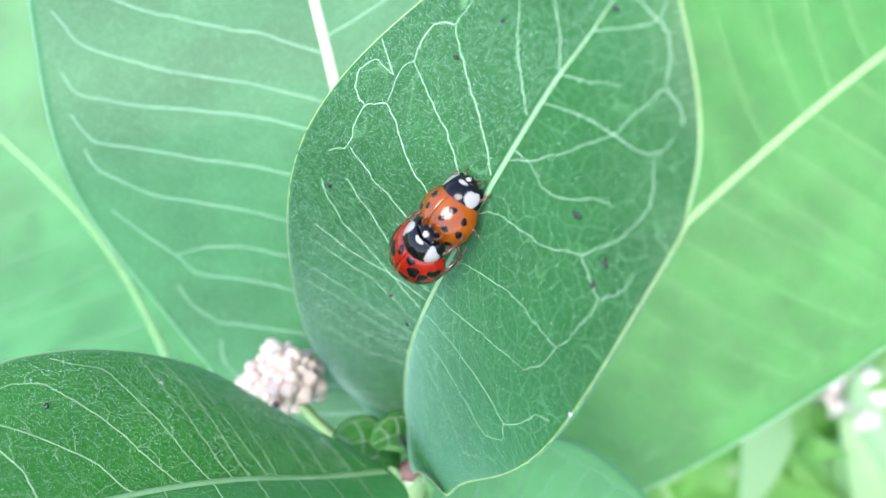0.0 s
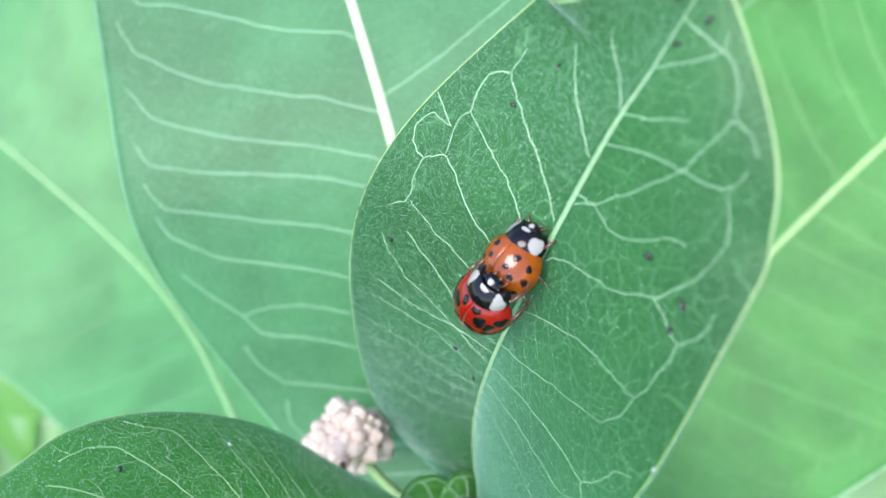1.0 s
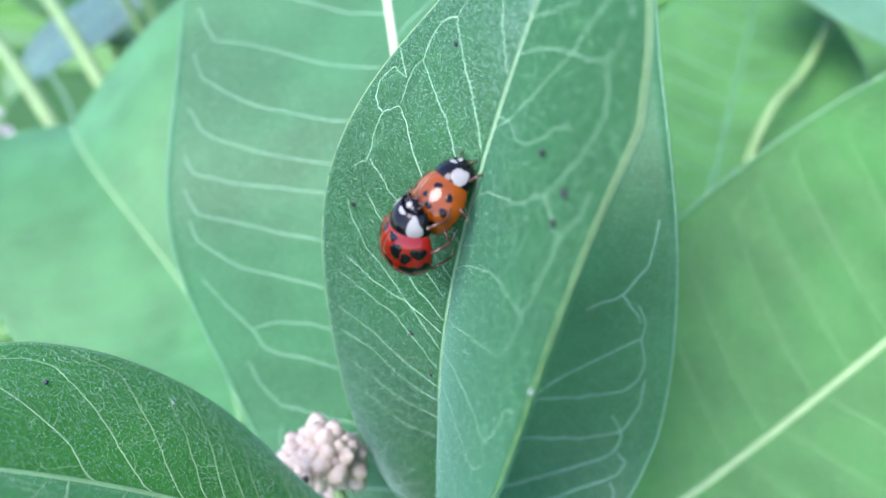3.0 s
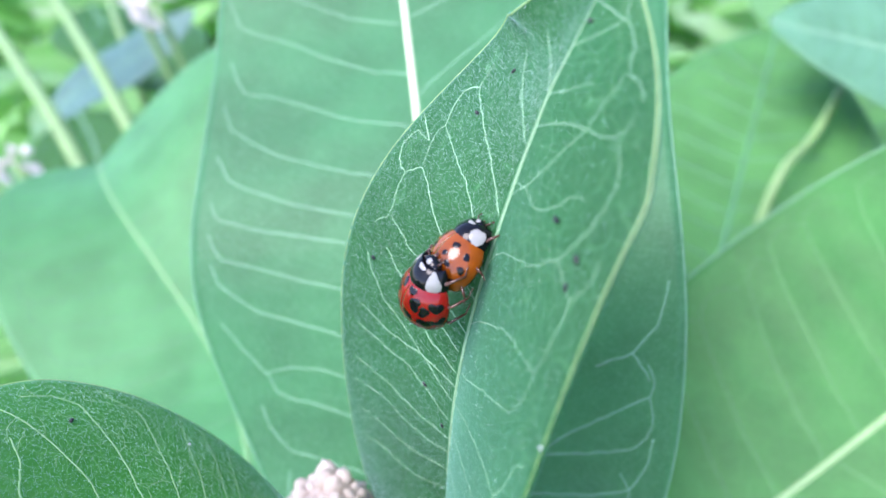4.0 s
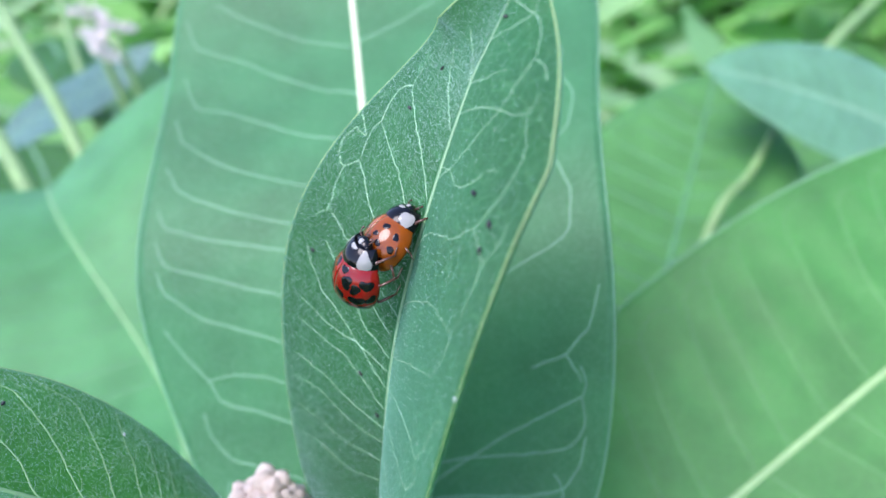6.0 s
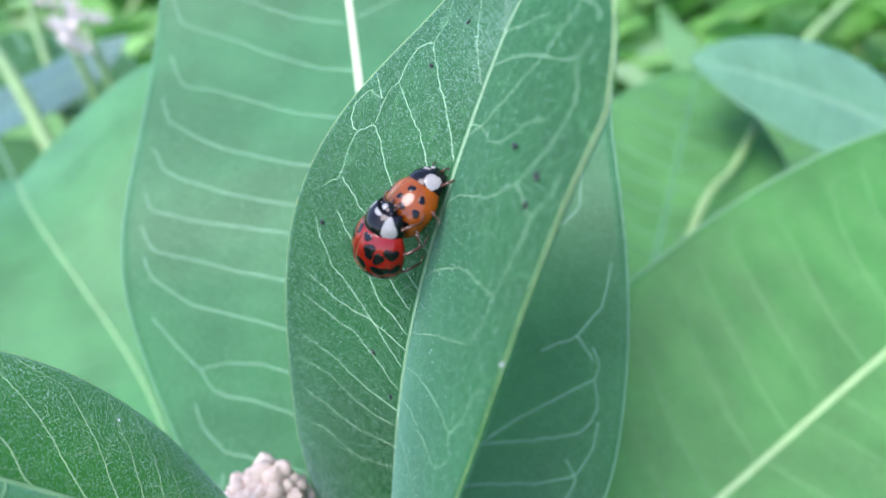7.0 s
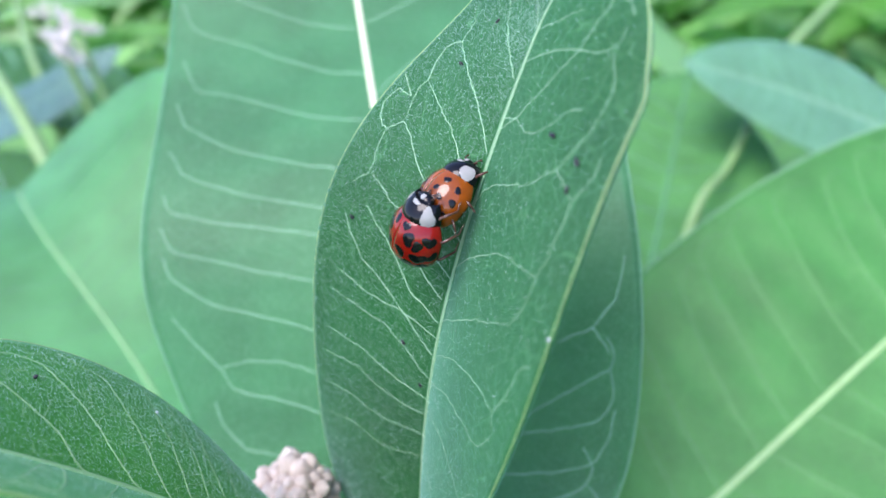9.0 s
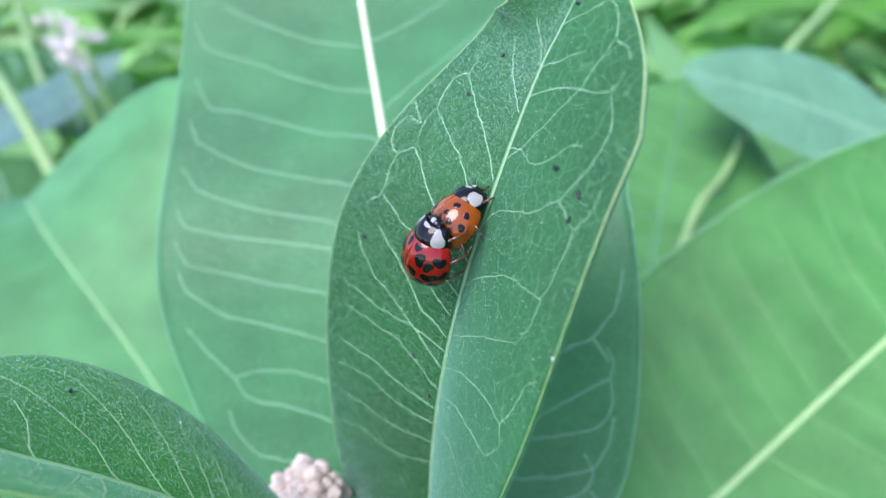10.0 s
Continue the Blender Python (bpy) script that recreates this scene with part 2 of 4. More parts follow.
def build_leaf(name, leaf, blade_mat, vein_mat, rib_mat, label, veins, rib_r=(0.09, 0.02), vein_r=(0.03, 0.012), rim_r=0.012, rim_mat=None, ns=90, nv=22, thick=0.03, petiole=None, group=""):
    """A leaf as a thing: blade with thickness, midrib, side veins and rim, in the plant's space."""
    base = np.asarray(leaf["rib"][0], float)
    thing = tagged(new(name), label, "leaf", group)
    thing.matrix_basis = SPACE @ Matrix.Translation(Vector(base * CM))
    s1 = 0.5 - 0.5 * np.cos(np.linspace(0.0, math.pi, ns))
    v1 = np.concatenate([-np.linspace(1, 0, nv + 1), np.linspace(0, 1, nv + 1)[1:]])
    S, V = np.meshgrid(s1, v1, indexing="ij")
    G = blade_point(leaf, S, V)
    du, dv = np.gradient(G, axis=0), np.gradient(G, axis=1)
    N = np.cross(dv, du)
    N = N / (np.linalg.norm(N, axis=-1, keepdims=True) + 1e-9)
    nvv = len(v1)
    top, low = G.reshape(-1, 3), (G - N * thick).reshape(-1, 3)
    m = len(top)
    faces = []
    for i in range(ns - 1):
        for j in range(nvv - 1):
            a, b, c, d = i * nvv + j, i * nvv + j + 1, (i + 1) * nvv + j + 1, (i + 1) * nvv + j
            faces.append((a, b, c, d))
            faces.append((m + d, m + c, m + b, m + a))
    for i in range(ns - 1):
        a, d = i * nvv, (i + 1) * nvv
        faces.append((a, d, m + d, m + a))
        a, d = i * nvv + nvv - 1, (i + 1) * nvv + nvv - 1
        faces.append((d, a, m + a, m + d))
    part("blade", from_arrays("blade", (np.concatenate([top, low]) - base) * CM, faces, blade_mat), thing)
    rib = [(s, 0.0) for s in np.linspace(0.01, 0.985, 26)]
    v, f = vein_on(leaf, rib, rib_r[0], rib_r[1], 0.2, 3, 8)
    part("midrib", from_arrays("midrib", (v - base) * CM, f, rib_mat), thing, "pale raised midrib")
    for path, k in veins:
        v, f = vein_on(leaf, path, vein_r[0] * k, vein_r[1] * k, wobble=0.0025)
        part("side_vein", from_arrays("side_vein", (v - base) * CM, f, vein_mat), thing)
    if rim_mat:
        for sg in (-1, 1):
            v, f = vein_on(leaf, [(s, sg * 0.995) for s in np.linspace(0.01, 0.99, 30)], rim_r, rim_r, 0.4, 2)
            part("rim", from_arrays("rim", (v - base) * CM, f, rim_mat), thing)
    if petiole is not None:
        pts = spline([base, *petiole], np.linspace(0, 1, 12))
        v, f = tube_arrays(pts, np.linspace(rib_r[0] * 1.05, rib_r[0] * 1.4, 12), None, 10)
        part("leaf_stalk", from_arrays("leaf_stalk", (v - base) * CM, f, rib_mat), thing)
    return thing


def side_veins(starts, lean=0.06, loop=0.86, seed=1, right=True, left=True):
    """Paths (s, v) of side veins that leave the midrib, bend towards the tip and loop into the next one."""
    rnd = random.Random(seed)
    out = []
    for sg in ((-1,) if left else ()) + ((1,) if right else ()):
        off = rnd.uniform(-0.01, 0.01)
        st = [s + off + rnd.uniform(-0.008, 0.008) for s in starts]
        for a, b in zip(st, st[1:] + [st[-1] + 0.06]):
            l = lean * rnd.uniform(0.8, 1.2)
            top = loop + rnd.uniform(-0.05, 0.04)
            path = [(a, 0.0), (a + l * 0.25, sg * 0.28), (a + l * 0.6, sg * 0.58), (a + l, sg * top), (a + l + (b - a) * 0.5, sg * (top + 0.03)), (b + l * 0.9, sg * (top - 0.03))]
            out.append(([(min(p, 0.985), q) for p, q in path], rnd.uniform(0.85, 1.1)))
    return out


# ---- the plant ----
FRONT = dict(
    face=(-0.6, -0.57, -0.54),
    rib=[(-0.372, 8.336, -2.731), (-0.448, 7.953, -1.541), (-0.034, 6.029, -0.29), (0.624, 4.481, 0.925), (0.863, 4.075, 1.265), (1.176, 3.681, 1.735)],
    width=([3.252, 2.098, 1.721, 1.746, 1.418, 1.232, 0.99, 0.4], [2.327, 2.036, 1.744, 1.798, 1.458, 1.335, 1.155, 0.488]),
    lift=([-0.257, 0.236, 0.191, -0.089, -0.511, -0.48, -0.15], [0.788, 0.836, 0.719, 0.479, 0.421, 0.325, 0.033]),
    curl=([-0.554, -0.252, -0.021, 0.044, 0.2, 0.45, 0.3], [-0.369, -0.469, -0.407, 0.01, -0.193, -0.074, -0.146]),
)
BEHIND = dict(
    face=(0.0, -1.0, 0.2),
    rib=[(-0.313, 9.323, -3.21), (-0.743, 9.792, -1.613), (-1.123, 8.824, 0.711), (-1.609, 8.332, 3.059), (-2.426, 8.366, 6.079), (-3.039, 7.415, 8.997)],
    width=([2.923, 3.209, 3.67, 3.669, 3.94, 5.363], [3.397, 3.207, 3.219, 3.507, 4.872, 5.877]),
    lift=([-0.132, -0.158, -0.092, 0.008], [-0.028, 0.153, 0.111, 0.03]),
    curl=([0.046, 0.097, 0.127, 0.119], [0.016, 0.083, 0.044, -0.001]),
)
LOW = dict(
    face=(0.2, -0.4, 1.0),
    rib=[(-0.629, 7.921, -2.665), (-1.325, 7.053, -2.44), (-1.998, 6.128, -2.154), (-2.693, 5.148, -1.983), (-3.332, 4.28, -1.889), (-4.509, 3.393, -1.642)],
    width=([1.294, 1.282, 1.27, 1.256, 1.241, 1.226], [2.127, 1.93, 1.63, 1.569, 1.413, 1.145]),
    lift=([0.2, 0.2, 0.2, 0.2], [0.143, 0.421, 0.477, 0.056]),
    curl=([-0.2, -0.2, -0.2, -0.2], [-0.709, -0.408, -0.209, -0.267]),
)
BROAD = dict(
    face=(0.0, -1.0, 0.2),
    rib=[(-1.578, 14.635, -5.168), (3.47, 14.624, -1.119), (8.2, 14.226, 3.18), (12.938, 13.607, 6.792)],
    width=([4.361, 4.269, 4.234, 4.502], [4.187, 4.434, 4.968, 5.522]),
    lift=([0.019, 0.1, 0.152, 0.073], [0.01, -0.051, -0.008, 0.017]),
    curl=([0.01, 0.055, 0.083, 0.038], [0.006, -0.025, -0.004, 0.009]),
)
FAR_BLADE = dict(
    face=(0.1, -1.0, 0.3),
    rib=[(-4.721, 11.866, -2.512), (-8.591, 15.333, 0.991), (-12.987, 15.355, 4.917), (-16.161, 16.644, 7.541)],
    width=([3.827, 3.941, 4.08, 4.368], [3.603, 5.183, 6.961, 7.686]),
    lift=([-0.018, -0.003, 0.093, 0.305], [-0.03, 0.037, 0.29, 0.381]),
    curl=([-0.009, -0.002, 0.046, 0.152], [-0.015, 0.018, 0.143, 0.187]),
)
# side veins of the young leaf, as (along, across)
LEFT_UPPER = [
    ((0.680, -0.02), (0.760, -0.21), (0.835, -0.47)),
    ((0.590, -0.03), (0.610, -0.16), (0.625, -0.27), (0.650, -0.40), (0.700, -0.57)),
    ((0.520, -0.03), (0.535, -0.12), (0.555, -0.28), (0.565, -0.41), (0.580, -0.57), (0.595, -0.73), (0.630, -0.77)),
    ((0.595, -0.73), (0.590, -0.79), (0.580, -0.83), (0.560, -0.80), (0.545, -0.75), (0.535, -0.78), (0.505, -0.71)),
    ((0.505, -0.21), (0.520, -0.34), (0.525, -0.44), (0.535, -0.59), (0.545, -0.75)),
    ((0.470, -0.29), (0.475, -0.41), (0.495, -0.59), (0.505, -0.71), (0.490, -0.80), (0.475, -0.79), (0.455, -0.75), (0.440, -0.84)),
    ((0.440, -0.39), (0.445, -0.56), (0.455, -0.74)),
    ((0.490, -0.80), (0.495, -0.90), (0.510, -0.95), (0.525, -0.92), (0.525, -0.78)),
    ((0.525, -0.78), (0.540, -0.98)),
]
LEFT_LOWER = [
    ((0.400, -0.03), (0.410, -0.20), (0.425, -0.34)),
    ((0.380, -0.02), (0.390, -0.25), (0.410, -0.41), (0.420, -0.55), (0.430, -0.69)),
    ((0.350, -0.02), (0.360, -0.15), (0.370, -0.28), (0.380, -0.41), (0.390, -0.62), (0.405, -0.76), (0.415, -0.82)),
    ((0.370, -0.28), (0.365, -0.55), (0.370, -0.80)),
    ((0.325, -0.02), (0.340, -0.21), (0.350, -0.38), (0.350, -0.64), (0.350, -0.83)),
    ((0.305, 0.03), (0.305, -0.25), (0.315, -0.56), (0.315, -0.87)),
    ((0.285, 0.06), (0.285, -0.34), (0.295, -0.60), (0.290, -0.88)),
    ((0.265, 0.10), (0.255, -0.33), (0.260, -0.66), (0.260, -0.88)),
    ((0.245, 0.22), (0.220, -0.32), (0.230, -0.65), (0.225, -0.89)),
]
RIGHT = [
    ((0.840, 0.01), (0.865, 0.12), (0.895, 0.35), (0.920, 0.57), (0.945, 0.69)),
    ((0.920, 0.57), (0.915, 0.71), (0.890, 0.73), (0.855, 0.69)),
    ((0.670, -0.01), (0.705, 0.08), (0.725, 0.15), (0.775, 0.25), (0.800, 0.37)),
    ((0.545, 0.02), (0.560, 0.12), (0.600, 0.28), (0.655, 0.40), (0.695, 0.45), (0.780, 0.51), (0.850, 0.67), (0.845, 0.83), (0.825, 0.86)),
    ((0.695, 0.45), (0.715, 0.58), (0.750, 0.71), (0.800, 0.81)),
    ((0.560, 0.13), (0.555, 0.27), (0.570, 0.42), (0.600, 0.57), (0.605, 0.65)),
    ((0.495, 0.05), (0.505, 0.13), (0.515, 0.28), (0.525, 0.42), (0.550, 0.63), (0.585, 0.75), (0.600, 0.77), (0.640, 0.80), (0.680, 0.78), (0.745, 0.72)),
    ((0.550, 0.63), (0.545, 0.74), (0.540, 0.81), (0.555, 0.88), (0.570, 0.90), (0.580, 0.90)),
    ((0.540, 0.81), (0.530, 0.82), (0.515, 0.80), (0.500, 0.79), (0.490, 0.76)),
    ((0.430, 0.00), (0.450, 0.14), (0.470, 0.33), (0.480, 0.48), (0.485, 0.64), (0.490, 0.76), (0.475, 0.76), (0.455, 0.70)),
    ((0.385, 0.00), (0.405, 0.19), (0.430, 0.41), (0.445, 0.58), (0.455, 0.70)),
    ((0.360, 0.07), (0.390, 0.33), (0.405, 0.59), (0.410, 0.80), (0.425, 0.85), (0.445, 0.87), (0.455, 0.93)),
    ((0.335, 0.09), (0.365, 0.39), (0.375, 0.60), (0.380, 0.79), (0.400, 0.86), (0.410, 0.80)),
    ((0.310, 0.13), (0.335, 0.45), (0.335, 0.66), (0.330, 0.82), (0.350, 0.88)),
    ((0.280, 0.21), (0.275, 0.52), (0.245, 0.75)),
]

# side veins of the low leaf and of the tall one
LOW_VEINS = [
    ((0.560, 0.06), (0.585, 0.22), (0.645, 0.44), (0.690, 0.59), (0.735, 0.70)),
    ((0.485, 0.05), (0.515, 0.21), (0.535, 0.35), (0.575, 0.58), (0.610, 0.77), (0.650, 0.83), (0.705, 0.82)),
    ((0.440, 0.07), (0.460, 0.24), (0.475, 0.40), (0.505, 0.63), (0.525, 0.83), (0.565, 0.88), (0.590, 0.95)),
    ((0.405, 0.13), (0.420, 0.33), (0.430, 0.47), (0.455, 0.73), (0.465, 0.96)),
    ((0.375, 0.19), (0.390, 0.44), (0.405, 0.72), (0.430, 0.96)),
    ((0.345, 0.26), (0.365, 0.52), (0.375, 0.85)),
    ((0.320, 0.41), (0.330, 0.73)),
    ((0.675, 0.07), (0.680, 0.26), (0.705, 0.44)),
    ((0.600, -0.04), (0.695, -0.97)),
]

BEHIND_VEINS = [
    ((0.700, 0.00), (0.715, -0.18), (0.740, -0.37), (0.775, -0.61), (0.800, -0.87), (0.835, -0.94)),
    ((0.640, -0.05), (0.665, -0.30), (0.695, -0.52), (0.715, -0.69), (0.725, -0.83), (0.765, -0.91)),
    ((0.585, -0.18), (0.620, -0.46), (0.640, -0.62), (0.685, -0.87), (0.715, -0.92)),
    ((0.535, -0.23), (0.570, -0.51), (0.620, -0.84), (0.655, -0.92)),
    ((0.505, -0.29), (0.535, -0.56), (0.550, -0.71), (0.575, -0.89), (0.600, -0.92)),
    ((0.445, -0.31), (0.470, -0.53), (0.515, -0.87), (0.555, -0.92)),
    ((0.390, -0.35), (0.415, -0.56), (0.435, -0.74), (0.475, -0.88), (0.510, -0.91)),
    ((0.345, -0.36), (0.360, -0.51), (0.365, -0.66), (0.360, -0.78)),
    ((0.305, -0.40), (0.325, -0.60), (0.335, -0.75), (0.360, -0.78), (0.390, -0.85), (0.425, -0.91)),
    ((0.250, -0.43), (0.270, -0.69), (0.275, -0.79), (0.300, -0.86), (0.325, -0.85)),
    ((0.765, -0.03), (0.785, -0.27), (0.815, -0.51), (0.850, -0.77)),
    ((0.680, 0.05), (0.715, 0.29), (0.745, 0.48), (0.775, 0.62)),
    ((0.770, 0.02), (0.785, 0.23), (0.800, 0.37)),
    ((0.355, 0.66), (0.365, 0.80), (0.390, 0.90), (0.425, 0.94)),
    ((0.290, 0.55), (0.305, 0.68), (0.320, 0.81), (0.325, 0.87), (0.340, 0.89), (0.355, 0.86)),
    ((0.270, 0.51), (0.270, 0.68), (0.275, 0.84), (0.300, 0.90), (0.325, 0.87)),
    ((0.225, 0.42), (0.220, 0.64), (0.225, 0.83), (0.255, 0.89), (0.285, 0.90)),
    ((0.365, 0.80), (0.340, 0.87)),
]


def to_rib(paths):
    """Carries each vein on to the midrib where its first part is hidden."""
    out = []
    for q in paths:
        (a, b), (c, d) = q[0], q[1]
        if 0.04 < abs(b) < 0.6 and abs(d) > abs(b) + 0.05:
            q = ((max(0.03, a - (c - a) * b / (d - b) - 0.01), 0.0), *q)
        out.append((q, 1.0))
    return out


behind_veins = to_rib(BEHIND_VEINS) + side_veins([0.86, 0.90, 0.93], 0.03, 0.8, 3) + side_veins([0.42, 0.5, 0.58], 0.08, 0.85, 4, left=False) + side_veins([0.06, 0.11, 0.16], 0.04, 0.85, 6)
low_veins = to_rib(LOW_VEINS) + side_veins([0.06, 0.12, 0.18, 0.24], 0.03, 0.85, 8, left=False) + side_veins([0.86, 0.92], 0.04, 0.8, 9) + side_veins([0.1 + 0.08 * i for i in range(9)], 0.07, 0.85, 10, right=False)
NODE = (-0.5, 8.75, -3.0)
front_veins = [(q, 1.15) for q, k in to_rib(LEFT_UPPER)] + [(q, 1.2) for q, k in to_rib(LEFT_LOWER)] + [(q, 0.66) for q, k in to_rib(RIGHT)]
young_leaf = build_leaf("young_leaf", FRONT, LEAF_FRONT, VEIN_PALE, MIDRIB_GREEN, "folded downy green milkweed leaf carrying two beetles", front_veins, (0.054, 0.002), (0.0066, 0.0040), 0.009, RIM, ns=150, nv=30, petiole=[(-0.4, 8.55, -2.85), NODE])
BEHIND["wave"], BEHIND["waves"] = 0.004, 130.0
build_leaf("broad_leaf", BEHIND, LEAF_BACK, VEIN_SOFT, VEIN_WHITE, "tall broad green milkweed leaf with a white midrib", behind_veins, (0.10, 0.05), (0.013, 0.009), 0.010, VEIN_SOFT, ns=200, nv=24, petiole=[(-0.42, 9.05, -3.15), NODE])
low_leaf = build_leaf("low_leaf", LOW, LEAF_LOW, VEIN_LOW, VEIN_LOW, "arching dark green milkweed leaf with netted veins", low_veins, (0.06, 0.03), (0.0105, 0.007), 0.012, RIM, petiole=[(-0.5, 8.3, -2.85), NODE])
BROAD["wave"], BROAD["waves"] = 0.013, 126.0
build_leaf("wide_leaf", BROAD, LEAF_WIDE, VEIN_WIDE, RIB_CREAM, "wide light green milkweed leaf with a pale midrib", side_veins([0.04 + 0.05 * i for i in range(18)], 0.07, 0.86, 7), (0.085, 0.07), (0.02, 0.014), 0.02, VEIN_PALE, ns=200, nv=24, petiole=[(-2.2, 15.0, -5.8), (-2.6, 15.8, -6.8)])
FAR_BLADE["wave"], FAR_BLADE["waves"] = 0.006, 120.0
build_leaf("blunt_leaf", FAR_BLADE, LEAF_FAR, VEIN_BLUNT, RIB_SOFT, "blunt sunlit green milkweed leaf behind the others", side_veins([0.05 + 0.06 * i for i in range(14)], 0.07, 0.86, 9), (0.085, 0.065), (0.02, 0.014), 0.014, VEIN_SOFT, ns=200, nv=24, petiole=[(-4.3, 12.4, -3.3), (-3.9, 13.4, -4.6)])
DOWN_HAIR = plain_material("leaf_down", (0.60, 0.80, 0.70), 0.5, 0.2, 300.0, 0.05, through=(0.4, 0.66, 0.52))


def leaf_down(thing, leaf, count, seed, left=0.75, size=1.0):
    """Short pale hairs that stand on a blade and lean towards its tip."""
    rnd = np.random.default_rng(seed)
    side = np.where(rnd.random(count) < left, -1.0, 1.0)
    sv, vv = rnd.uniform(0.10, 0.97, count), side * rnd.uniform(0.03, 0.98, count)
    # thin them out where the blade is narrow, so that they stand evenly
    e = 0.004
    area = np.linalg.norm(np.cross(blade_point(leaf, sv + e, vv) - blade_point(leaf, sv, vv), blade_point(leaf, sv, vv * 0.99) - blade_point(leaf, sv, vv)), axis=1) / (e * 0.01 * np.abs(vv))
    keep = rnd.random(count) < area / np.percentile(area, 90)
    sv, vv, count = sv[keep], vv[keep], int(keep.sum())
    p, t, n = blade_frame(leaf, sv, vv)
    b = np.cross(n, t)
    lean = t * rnd.normal(0.6, 0.3, (count, 1)) + b * rnd.normal(0.0, 0.3, (count, 1)) + n * rnd.uniform(0.4, 0.9, (count, 1))
    lean = lean / np.linalg.norm(lean, axis=1, keepdims=True) * rnd.uniform(0.010, 0.020, (count, 1)) * size
    w = np.cross(lean, b)
    w = w / (np.linalg.norm(w, axis=1, keepdims=True) + 1e-9) * rnd.uniform(0.0013, 0.0021, (count, 1)) * size
    p = p - n * 0.001
    verts = np.stack([p + w, p - w, p + b * 0.0015, p + lean], 1).reshape(-1, 3)
    faces = [(4 * i + a, 4 * i + b2, 4 * i + 3) for i in range(count) for a, b2 in ((0, 1), (1, 2), (2, 0))]
    ob = part("leaf_down", from_arrays("leaf_down", (verts - np.asarray(leaf["rib"][0])) * CM, faces, DOWN_HAIR, smooth=False), thing, "short pale hairs on the blade")
    tagged(ob, "short pale hairs on the blade", kind="stuff")


# real down, crowded on the left half to stand in for its brighter light
leaf_down(young_leaf, FRONT, 95000, 61, 0.95)
leaf_down(low_leaf, LOW, 36000, 62, 0.1, 0.9)


def fine_veins(thing, leaf, paths, seed, length, half, radius, material, gap=0.13):
    """Forking twigs of fine veins that leave the side veins and fill the fields between them; length and half width in centimetres."""
    rnd = random.Random(seed)
    pieces = []

    def twig(q, ang, size, depth):
        pts, a = [q], ang
        for _ in range(4):
            a += rnd.gauss(0, 0.28)
            q = (q[0] + math.cos(a) * size / 4, q[1] + math.sin(a) * size / 4)
            pts.append(q)
        uv = np.array([(p / length, w / half) for p, w in pts])
        if uv[:, 0].min() < 0.08 or uv[:, 0].max() > 0.97 or np.abs(uv[:, 1]).max() > 0.97:
            return
        pieces.append(vein_on(leaf, uv, radius * (0.6 + 0.2 * depth), radius * (0.4 + 0.2 * depth), 0.2, 2, 4))
        if depth:
            for turn in (rnd.uniform(0.4, 0.9), -rnd.uniform(0.4, 0.9)):
                if rnd.random() < 0.8:
                    twig(q, a + turn, size * rnd.uniform(0.5, 0.8), depth - 1)

    for path, k in paths:
        p = np.array([(a * length, b * half) for a, b in path])
        for a, b in zip(p[:-1], p[1:]):
            d = b - a
            ln = float(np.hypot(*d))
            head = math.atan2(d[1], d[0])
            for i in range(int(ln / gap)):
                q = a + d * (i + rnd.uniform(0.2, 0.8)) * gap / ln
                twig((float(q[0]), float(q[1])), head + rnd.choice((-1, 1)) * rnd.uniform(0.9, 1.5), rnd.uniform(0.12, 0.26), 2)
    v, f = join_arrays(pieces)
    ob = part("fine_veins", from_arrays("fine_veins", (v - np.asarray(leaf["rib"][0])) * CM, f, material), thing)
    tagged(ob, "fine pale veins between the side veins", kind="stuff")


fine_veins(low_leaf, LOW, low_veins, 72, 6.2, 1.6, 0.0036, VEIN_LOW, 0.24)
UNDER = dict(face=(0.1, -0.8, 0.6), rib=[(-0.2, 9.3, -3.7), (1.0, 9.5, -4.0), (2.2, 9.5, -4.6), (3.4, 9.2, -5.5)], width=([1.1, 1.5, 1.5, 1.2], [1.1, 1.4, 1.4, 1.2]), lift=([0.1] * 4, [0.1] * 4), curl=([0.0] * 4, [0.0] * 4))
build_leaf("lower_leaf", UNDER, LEAF_FAR, VEIN_BLUNT, VEIN_BLUNT, "shaded dark green milkweed leaf under the young one", side_veins([0.08 + 0.08 * i for i in range(11)], 0.07, 0.84, 11), (0.08, 0.04), (0.018, 0.012), petiole=[(-0.4, 9.2, -3.6), (-0.5, 9.1, -3.45)], ns=50, nv=12)


def plant_tube(name, path, radii, material, label, category, sides=12, base=None, steps=24):
    """A bent round stalk through a few points of the plant's space."""
    pts = np.asarray(path, float)
    x = np.linspace(0, 1, steps)
    pts = spline(pts, x) if len(pts) > 2 else pts[0] + (pts[1] - pts[0]) * x[:, None]
    v, f = tube_arrays(pts, spline(radii, x) if len(radii) > 2 else np.linspace(*radii, steps), None, sides)
    ob = tagged(new(name, from_arrays(name, (v - pts[-1]) * CM, f, material)), label, category)
    ob.matrix_basis = SPACE @ Matrix.Translation(Vector(pts[-1] * CM))
    return ob


DOWN = np.array(SPACE.to_3x3().inverted() @ Vector((0, 0, -1)))


def to_ground(p):
    """The point of the ground below a point of the plant's space."""
    h = (SPACE @ Vector(np.asarray(p) * CM)).z / CM
    return np.asarray(p) + DOWN * (h + 1.0)


